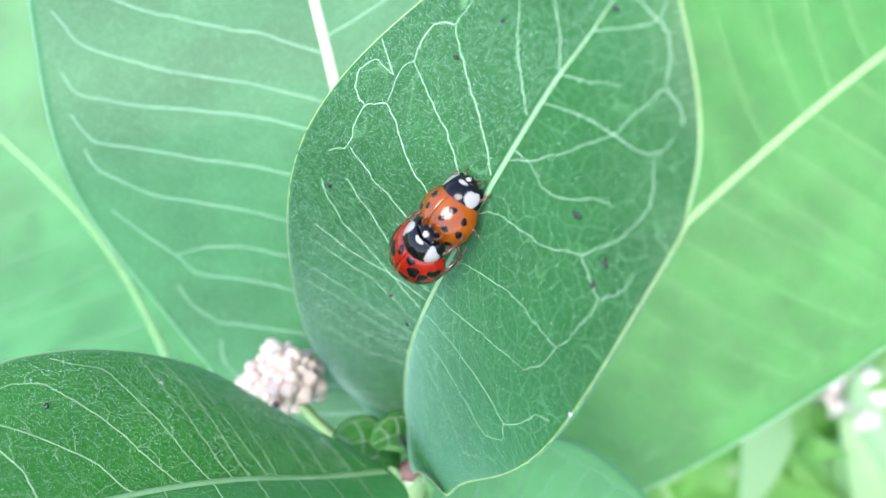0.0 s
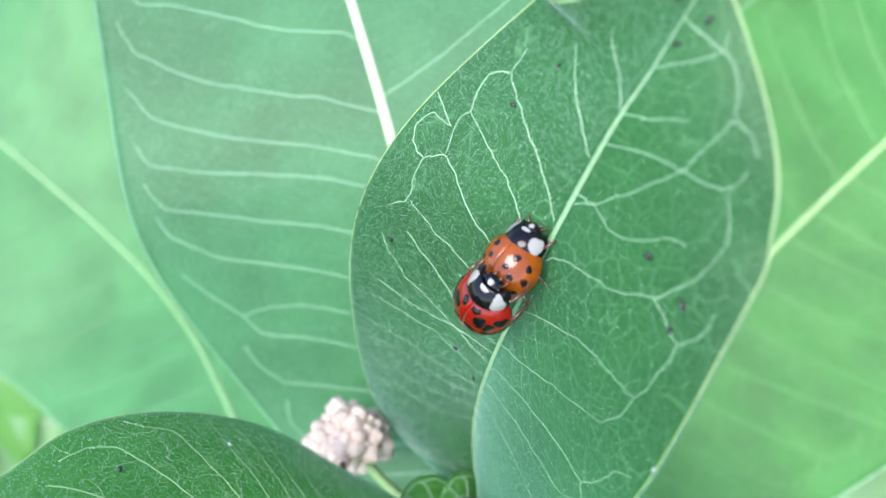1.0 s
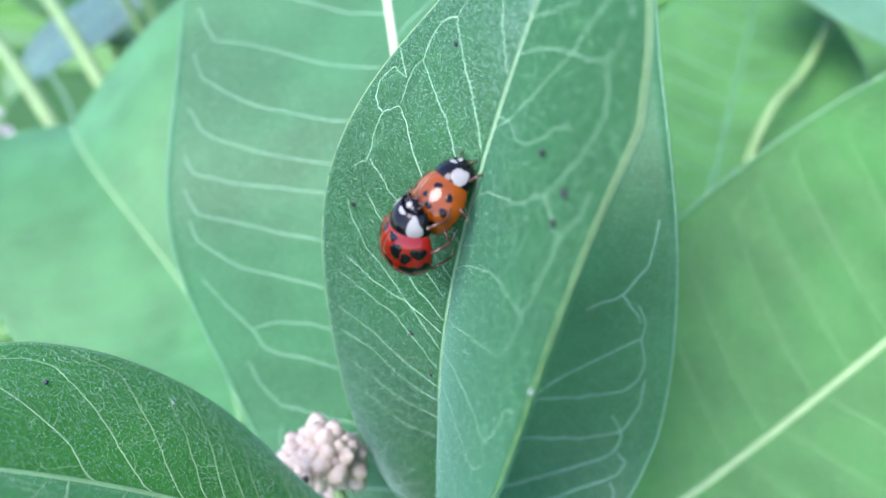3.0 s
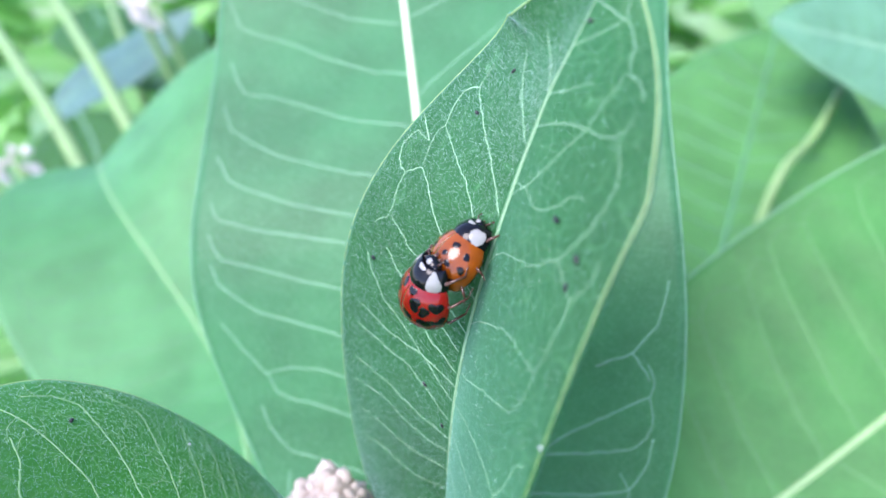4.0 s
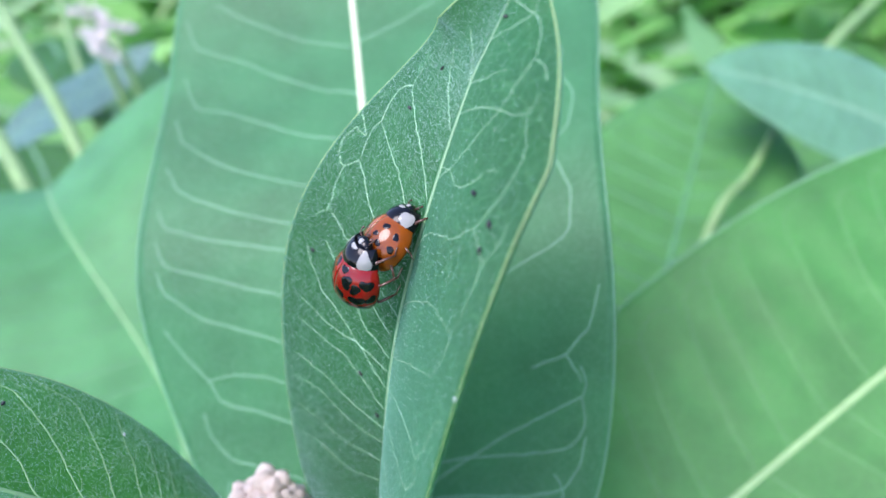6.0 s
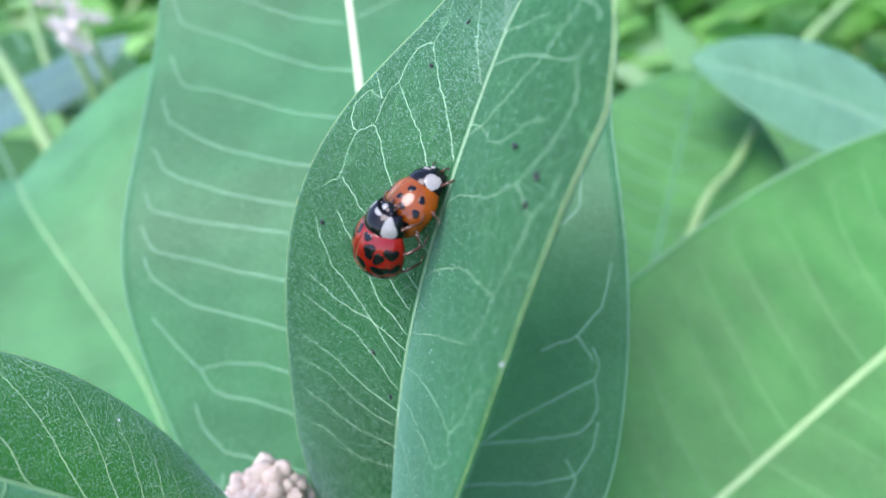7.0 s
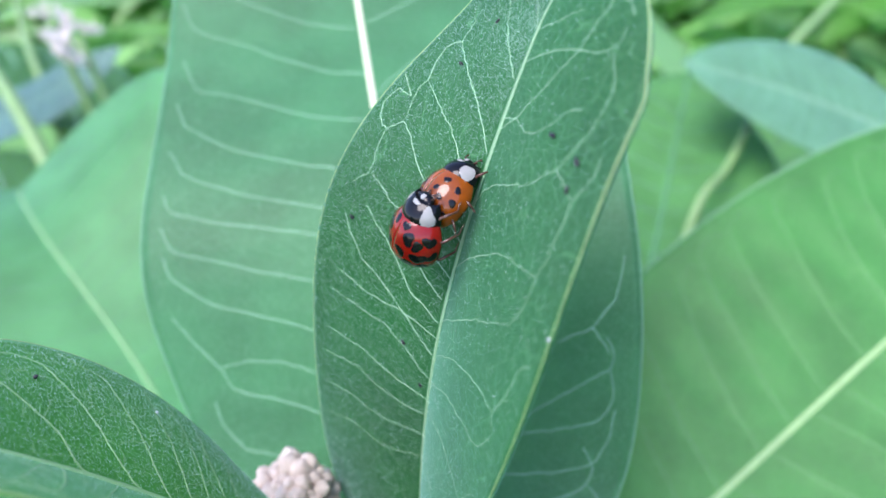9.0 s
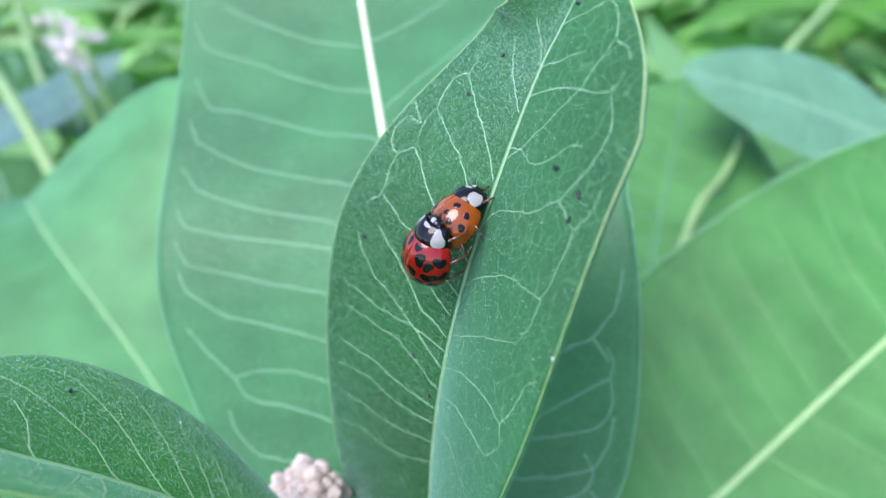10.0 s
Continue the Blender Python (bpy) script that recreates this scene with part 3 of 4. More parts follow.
for top, bend, label in ((NODE, (0.6, 0.4, 0.0), "green milkweed stem bearing the young leaf"), ((-2.6, 15.8, -6.8), (0.5, 1.0, 0.0), "green milkweed stem under the wide leaf"), ((-3.9, 13.4, -4.6), (-0.8, 1.2, 0.3), "green milkweed stem under the blunt leaf")):
    foot = to_ground(top)
    mid = (np.asarray(top) + foot) / 2 + np.asarray(bend)
    plant_tube("milkweed_stalk", [top, np.asarray(top) * 0.75 + foot * 0.25 + np.asarray(bend) * 0.7, mid, foot], (0.22, 0.3), STEM, label, "plant")

# ---- flower buds, shoot tip, specks ----
BUD = plain_material("bud_pink", (0.76, 0.66, 0.57), 0.6, 0.25, 400.0, 0.2, through=(0.8, 0.6, 0.5))
SPECK = plain_material("speck_dark", (0.012, 0.012, 0.018), 0.3, 0.3, 800.0, 0.3)
SPECK_PALE = plain_material("speck_pale", (0.4, 0.46, 0.45), 0.4, 0.2, 800.0, 0.3)
BROWN = plain_material("bract_brown", (0.13, 0.07, 0.06), 0.6, 0.3, 400.0, 0.3)


def lump_arrays(centre, radii, turn, rough, seed, rings=7, sides=10):
    """A closed uneven rounded lump."""
    o = np.array([seed * 3.1, seed * 1.7, seed * 0.9])
    v = []
    for i in range(rings + 1):
        th = math.pi * i / rings
        for j in range(sides):
            ph = 2 * math.pi * j / sides
            d = np.array([math.sin(th) * math.cos(ph), math.sin(th) * math.sin(ph), math.cos(th)])
            k = 1 + rough * noise.noise(Vector(d * 1.8 + o))
            v.append(np.asarray(centre) + turn @ (d * np.asarray(radii) * k))
    f = [(i * sides + j, (i + 1) * sides + j, (i + 1) * sides + (j + 1) % sides, i * sides + (j + 1) % sides) for i in range(rings) for j in range(sides)]
    return np.array(v), f


def turn_to(z, x_hint=(1, 0, 0)):
    z = np.asarray(z, float) / np.linalg.norm(z)
    x = np.asarray(x_hint, float) - z * (np.asarray(x_hint, float) @ z)
    if np.linalg.norm(x) < 1e-3:
        x = np.cross(z, [0, 1, 0.3])
    x = x / np.linalg.norm(x)
    return np.stack([x, np.cross(z, x), z], 1)


def bud_cluster():
    """A nodding umbel of small closed pinkish buds on its stalk."""
    centre = np.array((-2.12, 8.72, -1.72))
    thing = tagged(new("flower_bud_cluster"), "cluster of closed pale pink milkweed flower buds", "flower buds")
    base = np.asarray(NODE)
    thing.matrix_basis = SPACE @ Matrix.Translation(Vector(base * CM))
    stalk = spline([np.asarray(NODE), (-1.0, 8.72, -2.75), (-1.6, 8.75, -2.35), centre], np.linspace(0, 1, 18))
    v, f = tube_arrays(stalk, np.linspace(0.09, 0.06, 18), None, 10)
    part("flower_stalk", from_arrays("flower_stalk", (v - base) * CM, f, STEM), thing, "pale green flower stalk")
    rnd = random.Random(4)
    n = 84
    for i in range(n):
        z = 1 - 1.75 * (i + 0.5) / n
        a = i * 2.39996
        d = np.array([math.sqrt(max(0, 1 - z * z)) * math.cos(a), math.sqrt(max(0, 1 - z * z)) * math.sin(a), z])
        d = turn_to(-DOWN * 0.6 + np.array([-0.3, -0.5, 0.2])) @ d
        r = 0.36 * rnd.uniform(0.75, 1.2)
        k = rnd.uniform(0.7, 1.25)
        v, f = lump_arrays(centre + d * r * np.array([1.12, 1.0, 0.95]), (0.112 * k, 0.112 * k, 0.13 * k), turn_to(d), 0.35, i)
        bud = part("flower_bud", from_arrays("flower_bud", (v - base) * CM, f, BUD), thing)
        v, f = tube_arrays([centre + d * 0.1, centre + d * r * 0.8], 0.02, None, 5)
        part("bud_stalk", from_arrays("bud_stalk", (v - base) * CM, f, STEM), thing)
    v, f = lump_arrays(centre, (0.36, 0.33, 0.31), np.eye(3), 0.3, 77, 12, 16)
    part("bud_mass", from_arrays("bud_mass", (v - base) * CM, f, BUD), thing)
    v, f = lump_arrays(centre + np.array([0.02, -0.44, -0.25]), (0.05, 0.04, 0.06), np.eye(3), 0.3, 99)
    part("dark_mark", from_arrays("dark_mark", (v - base) * CM, f, BROWN), thing, "small brown withered spot")


bud_cluster()
TIP_A = dict(face=(0.0, -0.6, 0.8), rib=[(-0.55, 8.7, -2.85), (-0.8, 8.4, -2.5), (-1.1, 8.25, -2.42), (-1.4, 8.15, -2.55)], width=([0.3, 0.38, 0.38, 0.25], [0.3, 0.38, 0.38, 0.25]), lift=([0.5] * 4, [0.5] * 4), curl=([-0.6] * 4, [-0.6] * 4))
TIP_B = dict(face=(0.3, -0.7, 0.6), rib=[(-0.55, 8.7, -2.85), (-0.5, 8.3, -2.45), (-0.62, 8.05, -2.28), (-0.85, 7.9, -2.35)], width=([0.22, 0.3, 0.3, 0.2], [0.22, 0.3, 0.3, 0.2]), lift=([0.6] * 4, [0.6] * 4), curl=([-0.4] * 4, [-0.4] * 4))
for tip, label in ((TIP_A, "tiny curled dark green leaf at the shoot tip"), (TIP_B, "tiny folded green leaf at the shoot tip")):
    build_leaf("shoot_tip_leaf", tip, LEAF_LOW, VEIN_PALE, MIDRIB_GREEN, label, side_veins([0.15, 0.35, 0.55, 0.75], 0.1, 0.8, 5), (0.03, 0.012), (0.009, 0.006), ns=24, nv=8, thick=0.02)
v, f = lump_arrays((0, 0, 0), (0.14, 0.1, 0.18), turn_to((0.2, -0.5, 0.8)), 0.4, 5, 9, 12)
bract = tagged(new("withered_bract", from_arrays("withered_bract", v * CM, f, BROWN)), "brown withered bract at the leaf joint", "bract")
bract.matrix_basis = SPACE @ Matrix.Translation(Vector((-0.42, 8.1, -2.72)) * CM)


def speck(leaf, s, v, size, material, label, seed, lift=0.5):
    p, t, n = blade_frame(leaf, s, v)
    turn = turn_to(n, t)
    rnd = random.Random(seed)
    a = rnd.uniform(0, 3)
    spin = np.array([[math.cos(a), -math.sin(a), 0], [math.sin(a), math.cos(a), 0], [0, 0, 1]])
    vv, f = lump_arrays((0, 0, 0), (size * 1.5, size * 0.8, size * 0.7), turn @ spin, 0.6, seed, 6, 8)
    ob = tagged(new("speck", from_arrays("speck", vv * CM, f, material)), label, "dirt speck", "specks on the leaves")
    ob.matrix_basis = SPACE @ Matrix.Translation(Vector((p + n * size * lift) * CM))


for i, (s, v, k) in enumerate(((0.575, -0.58, 0.032), (0.415, -0.76, 0.036), (0.570, 0.51, 0.036), (0.565, 0.76, 0.036), (0.545, 0.76, 0.030), (0.645, -0.53, 0.024), (0.345, -0.23, 0.034), (0.895, 0.08, 0.026), (0.315, -0.07, 0.030), (0.950, -0.30, 0.030), (0.945, 0.35, 0.030))):
    speck(FRONT, s, v, k * 0.62, SPECK, "tiny black droplet of dirt on the leaf", 10 + i)
speck(FRONT, 0.475, 0.99, 0.013, SPECK_PALE, "tiny white crumb on the leaf edge", 40)
speck(LOW, 0.62, 0.62, 0.022, SPECK, "tiny black droplet of dirt on the leaf", 41)
speck(LOW, 0.45, 0.72, 0.015, SPECK_PALE, "tiny white crumb on the leaf", 42)

# ---- the two beetles ----


def shell_material(name, colour, rough=0.25, edge=0.8, coat=1.0):
    m, nodes, links, bsdf = shader(name)
    co = nodes.new("ShaderNodeTexCoord").outputs["Object"]
    big, small = noise_node(nodes, links, co, 500.0, 3.0), noise_node(nodes, links, co, 6000.0, 2.0)
    links.new(mix_node(nodes, links, ramp_node(nodes, links, big, 0.3, 0.7), tuple(c * edge for c in colour), tuple(min(1, c * 1.15) for c in colour)), bsdf.inputs["Base Color"])
    bsdf.inputs["Roughness"].default_value = rough
    bsdf.inputs["Coat Weight"].default_value = coat
    bsdf.inputs["Coat Roughness"].default_value = 0.03
    bsdf.inputs["Specular IOR Level"].default_value = 0.1
    b = nodes.new("ShaderNodeBump")
    b.inputs["Strength"].default_value, b.inputs["Distance"].default_value = 0.12, 0.00002
    links.new(small, b.inputs["Height"])
    links.new(b.outputs[0], bsdf.inputs["Normal"])
    return m


SHELL_ORANGE = shell_material("shell_orange", (0.215, 0.046, 0.0012), 0.25, 0.6, 0.8)
SHELL_RED = shell_material("shell_red", (0.19, 0.0036, 0.0020), 0.25, 0.6, 0.7)
SHELL_BLACK = shell_material("shell_black", (0.0025, 0.0025, 0.004), 0.10, 0.8, 0.4)
SHELL_WHITE = shell_material("shell_white", (0.25, 0.25, 0.24), 0.3, 0.85, 0.4)
LEG_BROWN = shell_material("leg_brown", (0.07, 0.028, 0.018), 0.3)
BELLY = shell_material("belly_brown", (0.035, 0.015, 0.01), 0.4)


def wing_dome(x, a):
    """The domed back of a beetle: x 0 (shoulders) to 1 (rear), a -1 (left rim) to 1 (right rim); centimetres, head towards +x, left +y."""
    x, a = np.broadcast_arrays(np.asarray(x, float), np.asarray(a, float))
    f = np.where(x < 0.45, (0.45 - x) / 0.54, (x - 0.45) / 0.552)
    w = 0.252 * np.sqrt(np.clip(1 - f**2.3, 0, 1))
    h = 0.235 * np.clip(1 - np.where(x < 0.45, ((0.45 - x) / 0.60) ** 2, f**2.3), 0, 1) ** 0.52
    ang = a * radians(97)
    return np.stack([0.215 - 0.475 * x, -w * np.sin(ang), 0.055 + h * np.cos(ang)], -1)


def neck_dome(x, a):
    """The shield behind the head: x 0 (rear) to 1 (front)."""
    x, a = np.broadcast_arrays(np.asarray(x, float), np.asarray(a, float))
    w = 0.184 - 0.065 * np.clip(x, 0, 1) ** 3 - 0.010 * (1 - x) ** 3
    h = 0.194 - 0.098 * np.clip(x, 0, 1) ** 2 - 0.02 * (1 - x) ** 3
    ang = a * radians(98)
    return np.stack([0.150 + 0.188 * x + 0.02 * np.abs(a) ** 2 * (x - 0.3), -w * np.sin(ang), 0.05 + h * np.cos(ang)], -1)


def dome_mesh(fn, x0, x1, a0, a1, nx, na, material, name, thick=0.012):
    X, A = np.meshgrid(np.linspace(x0, x1, nx), np.linspace(a0, a1, na), indexing="ij")
    G = fn(X, A)
    c = np.array([0.0, 0.0, 0.05])
    inner = G + (c - G) / (np.linalg.norm(c - G, axis=-1, keepdims=True) + 1e-9) * thick
    top, low = G.reshape(-1, 3), inner.reshape(-1, 3)
    m, f = nx * na, []
    for i in range(nx - 1):
        for j in range(na - 1):
            a, b, c2, d = i * na + j, i * na + j + 1, (i + 1) * na + j + 1, (i + 1) * na + j
            f += [(a, b, c2, d), (m + d, m + c2, m + b, m + a)]
    for i in range(nx - 1):
        f += [(i * na, (i + 1) * na, m + (i + 1) * na, m + i * na), ((i + 1) * na + na - 1, i * na + na - 1, m + i * na + na - 1, m + (i + 1) * na + na - 1)]
    for j in range(na - 1):
        f += [(j + 1, j, m + j, m + j + 1), ((nx - 1) * na + j, (nx - 1) * na + j + 1, m + (nx - 1) * na + j + 1, m + (nx - 1) * na + j)]
    return from_arrays(name, np.concatenate([top, low]) * CM, f, material)


def dome_patch(fn, x, a, rx, ra, material, name, seed=0, lift=0.0025, power=2.0, ragged=1.0):
    """A thin irregular mark lying on a dome."""
    rnd = random.Random(seed)
    ph = [rnd.uniform(0, 6.28) for _ in range(3)]
    pts, f, n, rings = [], [], 22, 4
    centre = np.array([0.0, 0.0, 0.05])
    for k in range(rings + 1):
        for j in range(n):
            t = 2 * math.pi * j / n
            r = (k / rings) * (1 + ragged * (0.10 * math.sin(2 * t + ph[0]) + 0.07 * math.sin(3 * t + ph[1])))
            ct, st = math.cos(t), math.sin(t)
            q = (abs(ct) ** power + abs(st) ** power) ** (-1 / power)
            p = fn(x + rx * r * q * ct, min(0.995, max(-0.995, a + ra * r * q * st)))
            d = p - centre
            pts.append(p + d / np.linalg.norm(d) * (lift if k < rings else 0.0))
    for k in range(rings):
        for j in range(n):
            f.append((k * n + j, k * n + (j + 1) % n, (k + 1) * n + (j + 1) % n, (k + 1) * n + j))
    return from_arrays(name, np.array(pts) * CM, f, material)


def beetle(name, label, shell, spots, feet, seed, ragged):
    """A lady beetle in parts; head towards +x, back towards +z, standing on z = 0."""
    thing = tagged(new(name), label, "beetle")
    for side, nm in ((-1, "left_wing_case"), (1, "right_wing_case")):
        case = part(nm, dome_mesh(wing_dome, 0.0, 1.0, side * 0.006, side * 1.0, 34, 22, shell, nm), thing)
        for i, (x, a, rx, ra) in enumerate(spots):
            part("black_spot", dome_patch(wing_dome, x, side * a, rx, ra, SHELL_BLACK, "black_spot", seed + i + (side > 0) * 20, ragged=ragged), case, "black spot")
    shield = part("neck_shield", dome_mesh(neck_dome, 0.0, 1.0, -1.0, 1.0, 18, 34, SHELL_BLACK, "neck_shield", 0.03), thing, "black shield with white sides")
    for side in (-1, 1):
        part("white_patch", dome_patch(neck_dome, 0.54, side * 0.58, 0.36, 0.215, SHELL_WHITE, "white_patch", seed + 50 + side, 0.0015, 2.0, 1.6), shield, "white side patch")
    part("white_front_mark", dome_patch(neck_dome, 0.90, 0.0, 0.06, 0.20, SHELL_WHITE, "white_front_mark", seed + 80, 0.003, 2.0, 1.5), shield, "white front edge")
    v, f = lump_arrays((0.318, 0, 0.074), (0.056, 0.088, 0.058), np.eye(3), 0.05, seed, 12, 18)
    head = part("head", from_arrays("head", v * CM, f, SHELL_BLACK), thing, "black head with pale marks")
    v, f = lump_arrays((0.340, 0, 0.094), (0.032, 0.036, 0.0345), np.eye(3), 0.1, seed + 1, 8, 12)
    part("face_mark", from_arrays("face_mark", v * CM, f, SHELL_WHITE), head, "pale face")
    for side in (-1, 1):
        v, f = lump_arrays((0.328, side * 0.074, 0.090), (0.022, 0.018, 0.022), np.eye(3), 0.0, 1, 8, 12)
        part("eye", from_arrays("eye", v * CM, f, SHELL_BLACK), head)
        path = spline([(0.34, side * 0.045, 0.070), (0.375, side * 0.080, 0.080), (0.40, side * 0.092, 0.065), (0.415, side * 0.092, 0.045)], np.linspace(0, 1, 12))
        v, f = tube_arrays(path, np.r_[np.linspace(0.006, 0.005, 8), 0.007, 0.010, 0.010, 0.005], None, 7)
        part("feeler", from_arrays("feeler", v * CM, f, LEG_BROWN), head, "short brown feeler")
        path = spline([(0.35, side * 0.02, 0.055), (0.37, side * 0.03, 0.042), (0.375, side * 0.035, 0.025)], np.linspace(0, 1, 6))
        v, f = tube_arrays(path, np.linspace(0.011, 0.008, 6), None, 6)
        part("mouth_palp", from_arrays("mouth_palp", v * CM, f, LEG_BROWN), head)
    v, f = lump_arrays((-0.01, 0, 0.068), (0.27, 0.20, 0.055), np.eye(3), 0.05, 3, 12, 20)
    part("underside", from_arrays("underside", v * CM, f, BELLY), thing, "dark brown underside")
    for side in (-1, 1):
        for (hx, knee, ankle, toe) in feet:
            hip = np.array([hx, side * 0.10, 0.055])
            k, an, to = (np.array([p[0], side * p[1], p[2]]) for p in (knee, ankle, toe))
            pieces = [tube_arrays([hip, hip * 0.5 + k * 0.5 + np.array([0, 0, 0.008]), k], (0.017, 0.020, 0.012), None, 8), tube_arrays([k, k * 0.5 + an * 0.5, an], (0.011, 0.011, 0.008), None, 8), tube_arrays(spline([an, an * 0.5 + to * 0.5 + np.array([0, 0, 0.006]), to], np.linspace(0, 1, 6)), np.linspace(0.006, 0.004, 6), None, 7)]
            leg = part("leg", from_arrays("leg", pieces[0][0] * CM, pieces[0][1], LEG_BROWN), thing, "glossy dark brown leg")
            part("shin", from_arrays("shin", pieces[1][0] * CM, pieces[1][1], LEG_BROWN), leg)
            part("foot", from_arrays("foot", pieces[2][0] * CM, pieces[2][1], LEG_BROWN), leg)
    return thing


FEMALE_SPOTS = [(0.20, 0.30, 0.055, 0.085), (0.27, 0.62, 0.06, 0.075), (0.40, 0.20, 0.05, 0.06), (0.50, 0.66, 0.065, 0.085), (0.52, 0.36, 0.055, 0.07), (0.70, 0.30, 0.05, 0.09), (0.74, 0.62, 0.05, 0.09)]
MALE_SPOTS = [(0.13, 0.16, 0.07, 0.09), (0.30, 0.30, 0.10, 0.14), (0.27, 0.72, 0.10, 0.13), (0.37, 0.50, 0.085, 0.12), (0.58, 0.18, 0.09, 0.12), (0.60, 0.56, 0.115, 0.15), (0.54, 0.84, 0.09, 0.11), (0.80, 0.32, 0.085, 0.20), (0.80, 0.74, 0.085, 0.18)]
FEMALE_FEET = [(0.17, (0.28, 0.17, 0.06), (0.36, 0.19, 0.01), (0.41, 0.19, -0.02)), (0.03, (0.06, 0.24, 0.06), (0.04, 0.28, 0.0), (0.02, 0.32, -0.02)), (-0.09, (-0.13, 0.23, 0.06), (-0.19, 0.26, 0.0), (-0.23, 0.28, -0.02))]
MALE_FEET = [(0.17, (0.27, 0.18, 0.04), (0.31, 0.19, -0.09), (0.37, 0.16, -0.12)), (0.03, (0.09, 0.25, 0.03), (0.13, 0.24, -0.12), (0.20, 0.22, -0.16)), (-0.09, (-0.10, 0.23, 0.0), (-0.06, 0.22, -0.15), (-0.01, 0.18, -0.20))]


def scaled(thing, k):
    """Makes a beetle's meshes larger or smaller."""
    for ob in thing.children_recursive:
        ob.data.transform(Matrix.Scale(k, 4))
    return thing


def stance(origin, ahead, right):
    """A pose in the world from a place and two directions of the plant's space."""
    f = Vector(ahead).normalized()
    r = Vector(right)
    r = (r - f * r.dot(f)).normalized()
    u = r.cross(f)
    m = Matrix((f, -r, u)).transposed().to_4x4()
    return SPACE @ Matrix.Translation(Vector(origin) * CM) @ m


female = beetle("lady_beetle", "orange lady beetle with black spots, standing on the leaf", SHELL_ORANGE, FEMALE_SPOTS, FEMALE_FEET, 100, 1.2)
male = beetle("lady_beetle", "red lady beetle with black spots, mounted on the orange one", SHELL_RED, MALE_SPOTS, MALE_FEET, 200, 2.2)
scaled(female, 0.98)
scaled(male, 1.04)
FEMALE_POSE = stance((0.073, 5.215, 0.250), (0.533, -0.310, 0.787), (0.638, -0.463, -0.615))
# the red beetle shifts and rocks on the other's back: seconds, place, direction ahead, direction to its right
MALE_ROWS = [
    (0.0, (-0.138, 5.283, 0.008), (0.250, -0.867, 0.430), (0.630, -0.190, -0.750)),
    (1.0, (-0.135, 5.283, 0.011), (0.255, -0.855, 0.450), (0.635, -0.200, -0.745)),
    (2.5, (-0.133, 5.282, 0.013), (0.265, -0.845, 0.465), (0.640, -0.210, -0.740)),
    (4.5, (-0.129, 5.281, 0.017), (0.277, -0.824, 0.493), (0.644, -0.220, -0.733)),
    (5.5, (-0.129, 5.281, 0.017), (0.277, -0.824, 0.493), (0.644, -0.220, -0.733)),
    (7.5, (-0.126, 5.287, 0.008), (0.295, -0.845, 0.440), (0.642, -0.175, -0.747)),
    (9.0, (-0.127, 5.285, 0.010), (0.295, -0.837, 0.457), (0.642, -0.180, -0.744)),
    (10.0, (-0.129, 5.282, 0.015), (0.280, -0.828, 0.480), (0.643, -0.210, -0.737)),
]

# ---- ground ----
bm = bmesh.new()
bmesh.ops.create_grid(bm, x_segments=40, y_segments=40, size=40.0)
me = bpy.data.meshes.new("ground")
bm.to_mesh(me)
bm.free()
me.materials.append(plain_material("meadow", (0.10, 0.20, 0.08), 0.9, 0.5, 3.0, 0.5))
tagged(new("ground", me), "green weedy meadow ground", "ground", kind="structure")

# ---- plants farther back ----
FOLIAGE_N = 20000


def foliage_material(name, colours, through, rough=0.5):
    m, nodes, links, bsdf = shader(name)
    rnd = nodes.new("ShaderNodeNewGeometry").outputs["Random Per Island"]
    ramp = nodes.new("ShaderNodeValToRGB")
    els = ramp.color_ramp.elements
    while len(els) < len(colours):
        els.new(0.5)
    for i, c in enumerate(colours):
        els[i].position, els[i].color = i / (len(colours) - 1), (*c, 1)
    links.new(rnd, ramp.inputs[0])
    co = nodes.new("ShaderNodeTexCoord").outputs["Object"]
    grain = noise_node(nodes, links, co, 60.0, 3.0)
    col = mix_node(nodes, links, math_node(nodes, links, "MULTIPLY", grain, 0.4), ramp.outputs[0], (0.08, 0.22, 0.05))
    links.new(col, bsdf.inputs["Base Color"])
    bsdf.inputs["Roughness"].default_value = rough
    trans = nodes.new("ShaderNodeBsdfTranslucent")
    links.new(mix_node(nodes, links, 0.6, ramp.outputs[0], through), trans.inputs[0])
    mixer = nodes.new("ShaderNodeMixShader")
    mixer.inputs[0].default_value = 0.62
    links.new(bsdf.outputs[0], mixer.inputs[1])
    links.new(trans.outputs[0], mixer.inputs[2])
    links.new(mixer.outputs[0], nodes["Material Output"].inputs[0])
    return m


FOLIAGE = foliage_material("weeds", ((0.12, 0.36, 0.06), (0.20, 0.50, 0.13), (0.28, 0.58, 0.22), (0.42, 0.66, 0.44), (0.52, 0.72, 0.38)), (0.32, 0.62, 0.20))


def weed_leaf(place, along, up, length, width, bend):
    """A small pointed curved leaf as arrays."""
    along, up = np.asarray(along) / np.linalg.norm(along), np.asarray(up)
    side = np.cross(along, up)
    side = side / (np.linalg.norm(side) + 1e-9)
    up = np.cross(side, along)
    v = []
    for i, w in enumerate((0.15, 0.8, 1.0, 0.65, 0.05)):
        x = i / 4
        c = np.asarray(place) + along * length * x - up * bend * length * x * x
        for k in (-1, 0, 1):
            v.append(c + side * (k * w * width / 2) + up * (abs(k) * 0.12 * width))
    f = [(i * 3 + j, i * 3 + j + 1, (i + 1) * 3 + j + 1, (i + 1) * 3 + j) for i in range(4) for j in range(2)]
    return v, f


